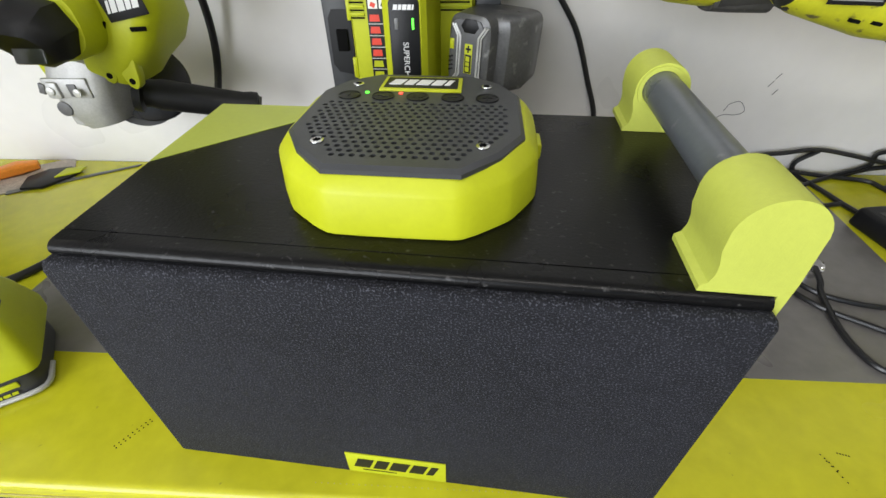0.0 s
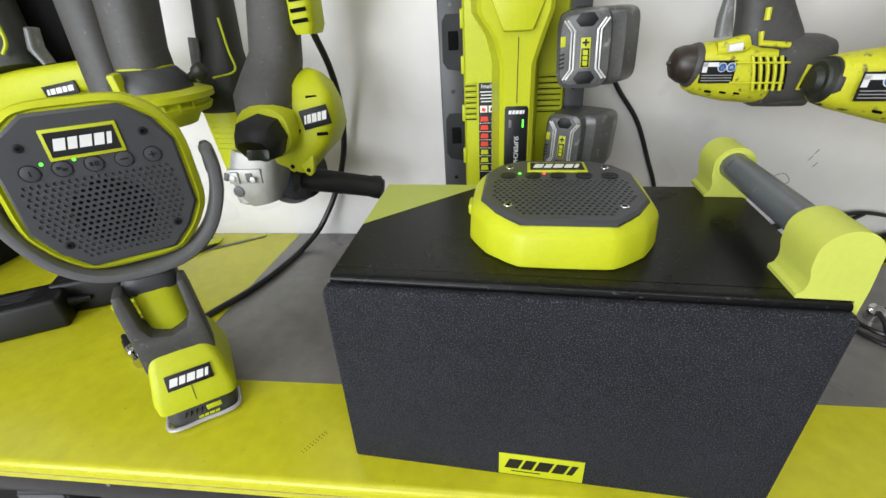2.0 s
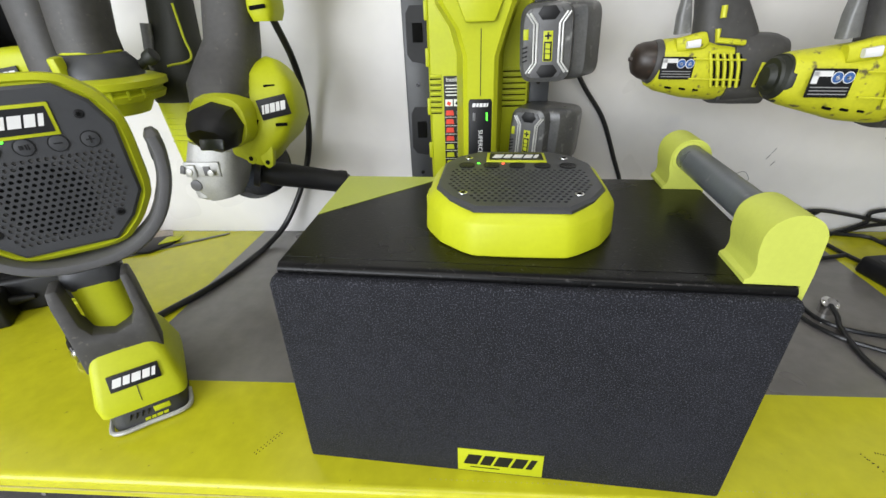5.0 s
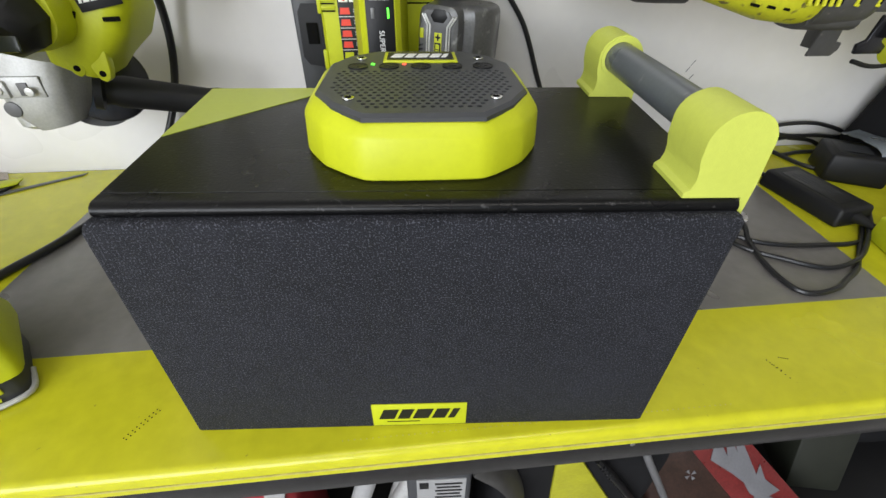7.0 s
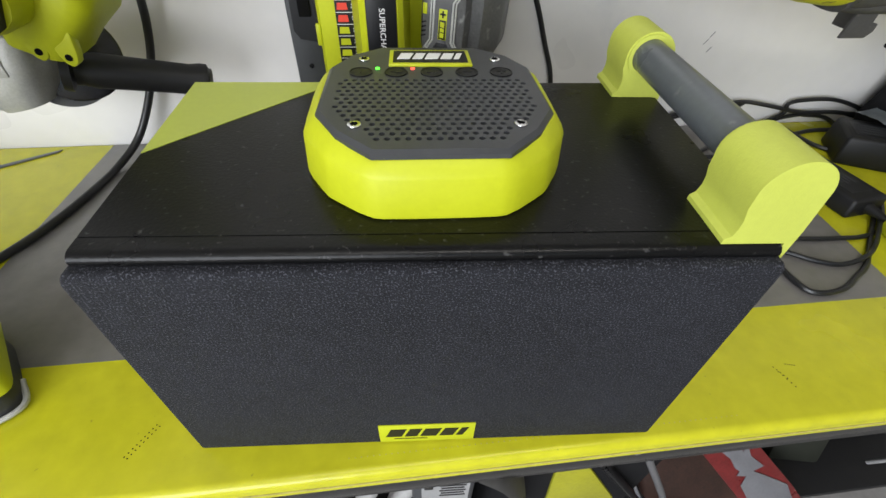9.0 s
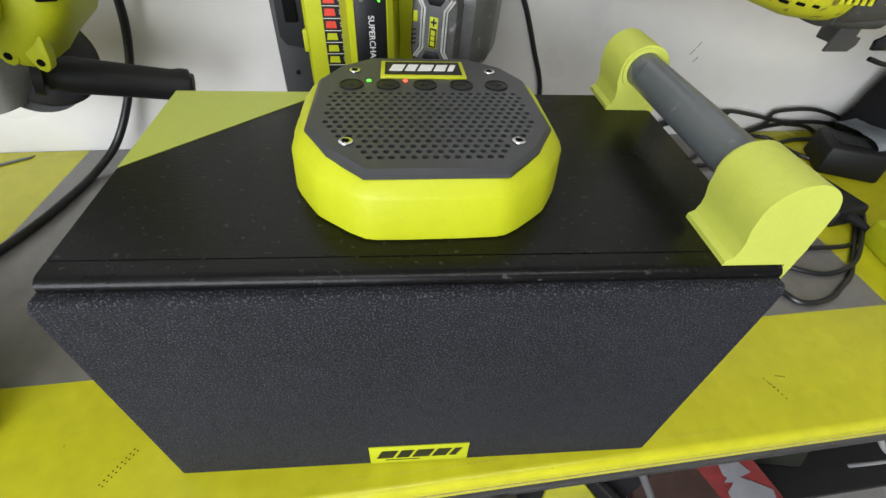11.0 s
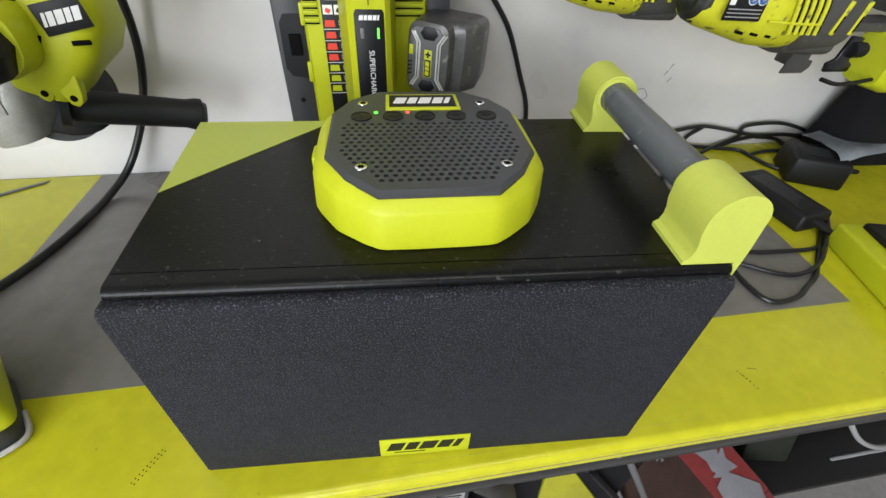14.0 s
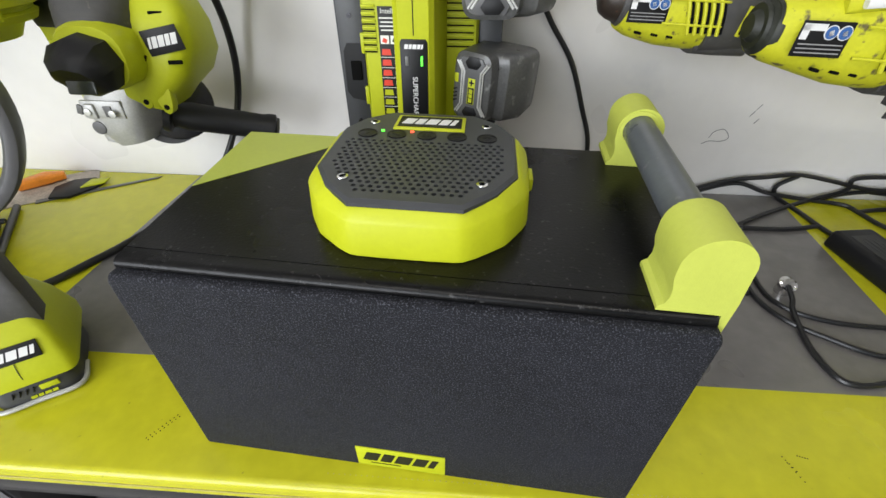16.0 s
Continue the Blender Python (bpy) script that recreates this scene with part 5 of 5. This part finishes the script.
def build_leaflets():
    l = thing("product_leaflet", at(-0.555, 0.478, B, 0, 0, 35), "printed product leaflet with an orange picture on the bench", "leaflet")
    bm = bmesh.new()
    rbox(bm, 0.15, 0.095, 0.0015, at(0, 0, 0.001), 0.0003)
    part("sheet", bm, PAPER, l, "pale glossy sheet")
    bm = bmesh.new()
    limb(bm, [(-0.055, 0.020, 0.010, 0.014, 0.008, 3), (-0.01, 0.028, 0.012, 0.018, 0.010, 3), (0.02, 0.030, 0.010, 0.010, 0.007, 3)], n=14, ref=(0, 0, 1))
    part("orange_wrap", bm, ORANGE, l, "orange wrapper")
    h = thing("hedge_trimmer_leaflet", at(-0.492, 0.490, B, 0, 0, 30) @ Matrix.Scale(1.35, 4), "yellow and black printed cut-out with a grey blade on the bench", "leaflet")
    bm = bmesh.new()
    prism(bm, [(-0.045, -0.022), (-0.02, -0.03), (0.01, -0.016), (0.022, 0.0), (0.008, 0.018), (-0.02, 0.024), (-0.042, 0.010)], 0.004, at(0, 0, 0.0005), 0.001)
    part("black_print", bm, BLACK, h)
    bm = bmesh.new()
    prism(bm, [(-0.012, -0.012), (0.018, -0.010), (0.024, 0.004), (0.0, 0.010)], 0.002, at(0.004, 0.0, 0.0045), 0.0006)
    part("yellow_print", bm, LIME, h)
    bm = bmesh.new()
    prism(bm, [(-0.06, -0.004), (0.09, -0.002), (0.095, 0.002), (-0.06, 0.006)], 0.0012, at(0.0, -0.02, 0.0004, 0, 0, 2))
    part("blade", bm, GREY_MID, h, "grey blade")


def build_connector():
    c = thing("hose_connector", Matrix(), "small metal connector with a black tip leaning on the speaker stand", "connector")
    d = Vector((0.080, -0.058, -0.004)).normalized()
    a = Vector((-0.430, 0.170, B + 0.014))
    bm = bmesh.new()
    limb(bm, [(*(a + d * s), r, r, 2) for s, r in ((0, 0.0035), (0.004, 0.0045), (0.016, 0.0045), (0.017, 0.007), (0.044, 0.009))], n=16)
    part("tip", bm, BLACK, c, "black rubber tip")
    bm = bmesh.new()
    limb(bm, [(*(a + d * s), r, r, 2) for s, r in ((0.042, 0.008), (0.044, 0.010), (0.056, 0.010), (0.057, 0.008), (0.078, 0.008), (0.081, 0.0095), (0.088, 0.0095))], n=20)
    part("socket", bm, CHROME, c, "ribbed metal socket")


def build_strap():
    s = thing("yellow_strap", at(-0.488, 0.247, B), "loose yellow plastic strap coiled on the bench", "strap")
    bm = bmesh.new()
    tube(bm, [(0.02, -0.02, 0.004), (0.03, 0.0, 0.005), (0.012, 0.02, 0.008), (-0.014, 0.016, 0.012), (-0.02, -0.004, 0.016), (0.0, -0.018, 0.02), (0.022, -0.004, 0.026), (0.016, 0.016, 0.034), (-0.008, 0.02, 0.04)], 0.0035, 8, 7)
    part("loop", bm, LIME, s)


build_leaflets()
build_connector()
build_strap()

# ---- lower shelf ----
SH = 0.409


def shelf_pack(x, w, top, y, yaw):
    b = thing("scooter_battery", at(x, y, SH, 0, 0, yaw), "charcoal battery pack with a printed label on the lower shelf", "battery", "packs on the lower shelf")
    bm = bmesh.new()
    rbox(bm, w, 0.10, top - SH, at(0, 0.05, (top - SH) / 2), 0.006, 2)
    part("case", bm, GREY, b)
    bm = bmesh.new()
    rbox(bm, w * 0.9, 0.001, 0.09, at(0, -0.0006, top - SH - 0.05), 0)
    lab = part("label", bm, GREY_MID, b, "grey label")
    for k in range(7):
        bm = bmesh.new()
        rbox(bm, w * (0.7 if k else 0.5) - 0.008 * (k % 3), 0.0006, 0.009 if k == 0 else 0.003, at(-0.002, -0.0014, top - SH - 0.016 - 0.0105 * k), 0)
        part("text_bar", bm, WHITE_CORD, lab)


shelf_pack(-0.450, 0.072, 0.805, -0.018, 4)
shelf_pack(-0.325, 0.072, 0.805, -0.018, 3)


def build_shelf_things():
    h = thing("black_helmet", at(-0.195, 0.085, SH), "black helmet with a white mark on the lower shelf", "helmet")
    bm = bmesh.new()
    loft(bm, [(0, 0, 0.0, 0.09, 0.10, 2.2), (0, 0, 0.12, 0.105, 0.115, 2.2), (0, 0, 0.22, 0.098, 0.108, 2.2), (0, 0, 0.29, 0.07, 0.08, 2.1), (0, 0, 0.325, 0.03, 0.03, 2)], n=32)
    part("shell", bm, BLACK, h)
    bm = bmesh.new()
    prism(bm, [(-0.03, -0.012), (-0.005, -0.002), (0.025, 0.02), (0.012, 0.018), (-0.004, 0.008), (-0.016, 0.006)], 0.002, facing((0.01, -0.094, 0.255), (0.1, -0.8, 0.6)))
    part("white_mark", bm, WHITE, h)

    r = thing("red_bag", at(-0.02, -0.012, SH, -3, 0, -6), "red fabric bag with a pale stripe on the lower shelf", "bag")
    bm = bmesh.new()
    rbox(bm, 0.13, 0.10, 0.40, at(0, 0.06, 0.20), 0.02, 3)
    part("body", bm, RED, r)
    bm = bmesh.new()
    rbox(bm, 0.024, 0.004, 0.34, at(0.018, 0.0085, 0.20, 0, 12), 0.001)
    part("stripe", bm, WHITE_CORD, r, "pale stripe")

    for k, (x, tilt) in enumerate(((0.045, 14), (0.075, 18), (0.110, 12))):
        p = thing("pale_rod", at(x, -0.012 + 0.012 * k, SH, 0, tilt, 0), "pale grey metal rod standing on the lower shelf", "rod", "rods on the lower shelf")
        bm = bmesh.new()
        limb(bm, [(0, 0, 0.004, 0.011, 0.011, 2), (0, 0, 0.410, 0.011, 0.011, 2), (0, 0, 0.415, 0.009, 0.009, 2)], n=16)
        part("shaft", bm, SILVER if k else WHITE_CORD, p)

    c = thing("jump_starter", at(0.220, -0.020, SH, 0, 0, -3), "black battery case with a white label on the lower shelf", "battery")
    bm = bmesh.new()
    rbox(bm, 0.072, 0.12, 0.400, at(0, 0.06, 0.200), 0.006, 3)
    part("case", bm, GREY, c)
    bm = bmesh.new()
    rbox(bm, 0.030, 0.03, 0.03, at(0, 0.03, 0.408), 0.004)
    part("carry_grip", bm, GREY_MID, c)
    bm = bmesh.new()
    rbox(bm, 0.054, 0.0012, 0.085, at(0.002, -0.0004, 0.348), 0)
    lab = part("label", bm, WHITE_CORD, c, "white printed label")
    bm = bmesh.new()
    rbox(bm, 0.010, 0.0006, 0.014, at(-0.017, -0.0013, 0.378), 0.001)
    part("symbol", bm, BLACK, lab)
    for k in range(5):
        bm = bmesh.new()
        rbox(bm, 0.030 - 0.004 * (k % 2), 0.0006, 0.003, at(0.010, -0.0013, 0.381 - 0.008 * k), 0)
        part("text_bar", bm, BLACK, lab)

    y = thing("strap_bag", at(0.400, -0.025, SH, 0, 0, -3), "black and lime bag with a heavy zip on the lower shelf", "bag")
    bm = bmesh.new()
    rbox(bm, 0.22, 0.14, 0.385, at(0, 0.085, 0.193), 0.03, 3)
    part("body", bm, BLACK_SOFT, y)
    bm = bmesh.new()
    prism(bm, [(-0.030, 0.20), (0.050, 0.20), (0.066, 0.228), (-0.018, 0.385), (-0.046, 0.385), (-0.040, 0.31)], 0.006, at(0, 0.017, 0, 90), 0.002)
    # lime darkened in its colour for the shade below the bench top
    part("lime_panel", bm, mat("shaded_lime_fabric", (0.34, 0.33, 0.012), 0.6, var=0.15, bump=0.2), y, "lime side panel")
    bm = bmesh.new()
    tube(bm, [(0.125, 0.008, 0.18), (0.104, 0.006, 0.22), (0.045, 0.006, 0.32), (-0.005, 0.010, 0.395)], 0.010, 10, 6, flat=0.4)
    zp = part("zip_tape", bm, BLACK, y, "black zip tape")
    for k in range(26):
        bm = bmesh.new()
        t = k / 25
        rbox(bm, 0.006, 0.004, 0.0026, at(0.108 - 0.105 * t, 0.001, 0.215 + 0.17 * t, 0, -32), 0)
        part("zip_tooth", bm, STEEL_DARK, zp)
    bm = bmesh.new()
    tube(bm, [(-0.14, 0.01, 0.41), (-0.11, 0.004, 0.385), (-0.085, 0.0, 0.33), (-0.075, 0.0, 0.26)], 0.024, 12, 6, flat=0.2)
    part("strap", bm, GREY_RUB, y, "woven dark strap")

    g = thing("motif_bag", at(0.700, 0.0, SH, -30, 0, -8), "dark brown bag with red panel and pale jagged print", "bag")
    bm = bmesh.new()
    prism(bm, [(-0.080, 0.0), (0.236, 0.0), (0.075, 0.171), (-0.030, 0.285), (-0.185, 0.285)], 0.11, at(0, 0.122, 0, 90), 0.014, 3)
    body = part("body", bm, CAMO, g, "glossy mottled dark brown fabric")
    bm = bmesh.new()
    prism(bm, [(0.108, 0.004), (0.226, 0.006), (0.191, 0.050), (0.075, 0.171), (-0.028, 0.276), (-0.130, 0.276), (-0.025, 0.152), (0.045, 0.074)], 0.003, at(0, 0.0125, 0, 90), 0.001)
    part("red_panel", bm, RED_SHEEN, body, "glossy red panel")
    bm = bmesh.new()
    prism(bm, [(0.118, 0.006), (0.205, 0.008), (0.186, 0.036), (0.174, 0.060), (0.128, 0.078), (0.104, 0.086), (0.122, 0.098), (0.094, 0.118), (0.082, 0.146), (0.078, 0.126), (0.066, 0.150), (0.020, 0.240), (0.040, 0.168), (0.012, 0.222), (0.024, 0.160), (0.002, 0.196), (-0.004, 0.150), (0.036, 0.126), (0.058, 0.110), (0.070, 0.090), (0.080, 0.084), (0.076, 0.074), (0.094, 0.074), (0.088, 0.052)], 0.002, at(0, 0.0092, 0, 90), 0.0006)
    part("jagged_print", bm, PRINT_GREY, body, "pale jagged print")
    for k in range(0, 8, 2):
        a, b2 = radians(45 * k + 20), radians(45 * k + 58)
        bm = bmesh.new()
        prism(bm, [(0.0015 * math.cos((a + b2) / 2), 0.0015 * math.sin((a + b2) / 2)), (0.0105 * math.cos(a), 0.0105 * math.sin(a)), (0.0105 * math.cos(b2), 0.0105 * math.sin(b2))], 0.001, at(-0.0335, 0.0118, 0.118, 90))
        part("emblem_wedge", bm, PRINT_GREY, body, "pale wedge of a round emblem")
    bm = bmesh.new()
    tube(bm, [(-0.152, 0.004, 0.150), (-0.140, 0.002, 0.130), (-0.128, 0.002, 0.085), (-0.098, 0.002, 0.02)], 0.0035, 8, 5)
    part("piping", bm, PRINT_GREY, body, "pale piping")

    k = thing("grey_case", at(0.955, 0.06, SH, -20, 0, -12), "dark grey hard case on the lower shelf", "case")
    bm = bmesh.new()
    rbox(bm, 0.10, 0.22, 0.25, at(0, 0.11, 0.125), 0.008, 2)
    # near-black colour carries the shade that falls on this grey case
    part("shell", bm, OLIVE_RUB, k)
    bm = bmesh.new()
    rbox(bm, 0.102, 0.03, 0.02, at(0, 0.0, 0.235), 0.004)
    part("rim", bm, GREY, k, "paler rim")

    w = thing("pale_cable", Matrix(), "pale grey cable hanging below the bench", "cable")
    for pts in ([(0.80, 0.10, 0.84), (0.84, 0.02, 0.76), (0.93, -0.005, 0.66), (1.05, 0.0, 0.60), (1.2, 0.05, 0.58), (1.3, 0.12, 0.42)], [(1.0, 0.10, 0.84), (1.03, 0.02, 0.72), (1.06, 0.0, 0.60), (1.09, 0.02, 0.50), (1.10, 0.04, 0.42)], [(1.28, 0.10, 0.82), (1.2, 0.02, 0.68), (1.08, 0.0, 0.61)]):
        bm = bmesh.new()
        tube(bm, pts, 0.0042, 10, 7)
        part("cord", bm, WHITE_CORD, w)
    e = thing("grey_cable", Matrix(), "grey cable drooping under the front rail", "cable")
    bm = bmesh.new()
    tube(bm, [(0.46, 0.06, 0.845), (0.445, -0.015, 0.825), (0.475, -0.035, 0.76), (0.51, -0.035, 0.69), (0.55, -0.03, 0.60), (0.60, 0.0, 0.5)], 0.0045, 10, 7)
    part("cord", bm, GREY_MID, e)


build_shelf_things()
# two black masses added to stand in for deep shade under the bench
soft_mass("black_shelf_bag", "black mass added to keep the right end under the bench dark", "bag", 1.02, 1.62, 0.12, 0.50, SH, 0.83, BLACK_SOFT, 8, 0.0)
soft_mass("black_shelf_sack", "black mass added as shade behind the things on the lower shelf", "bag", -0.95, 0.98, 0.30, 0.52, SH, 0.80, BLACK_SOFT, 9, 0.0)


def build_scuff():
    c = thing("wall_scuff", at(-0.045, 0, 0.012), "thin curled pencil scuff on the white wall", "wall mark", kind="structure")
    bm = bmesh.new()
    tube(bm, [(0.720, WALL - 0.0004, 0.990), (0.732, WALL - 0.0004, 0.996), (0.752, WALL - 0.0004, 0.996), (0.763, WALL - 0.0004, 1.003), (0.751, WALL - 0.0004, 1.018), (0.735, WALL - 0.0004, 1.014), (0.729, WALL - 0.0004, 1.002)], 0.0005, 6, 6)
    part("stroke", bm, GREY_MID, c)
    for x, z in ((0.790, 1.055), (0.783, 1.043), (0.795, 1.030)):
        bm = bmesh.new()
        tube(bm, [(x, WALL - 0.0003, z), (x + 0.006, WALL - 0.0003, z + 0.009)], 0.0006, 6, 1, smooth=False)
        part("speck", bm, GREY_MID, c)


build_scuff()
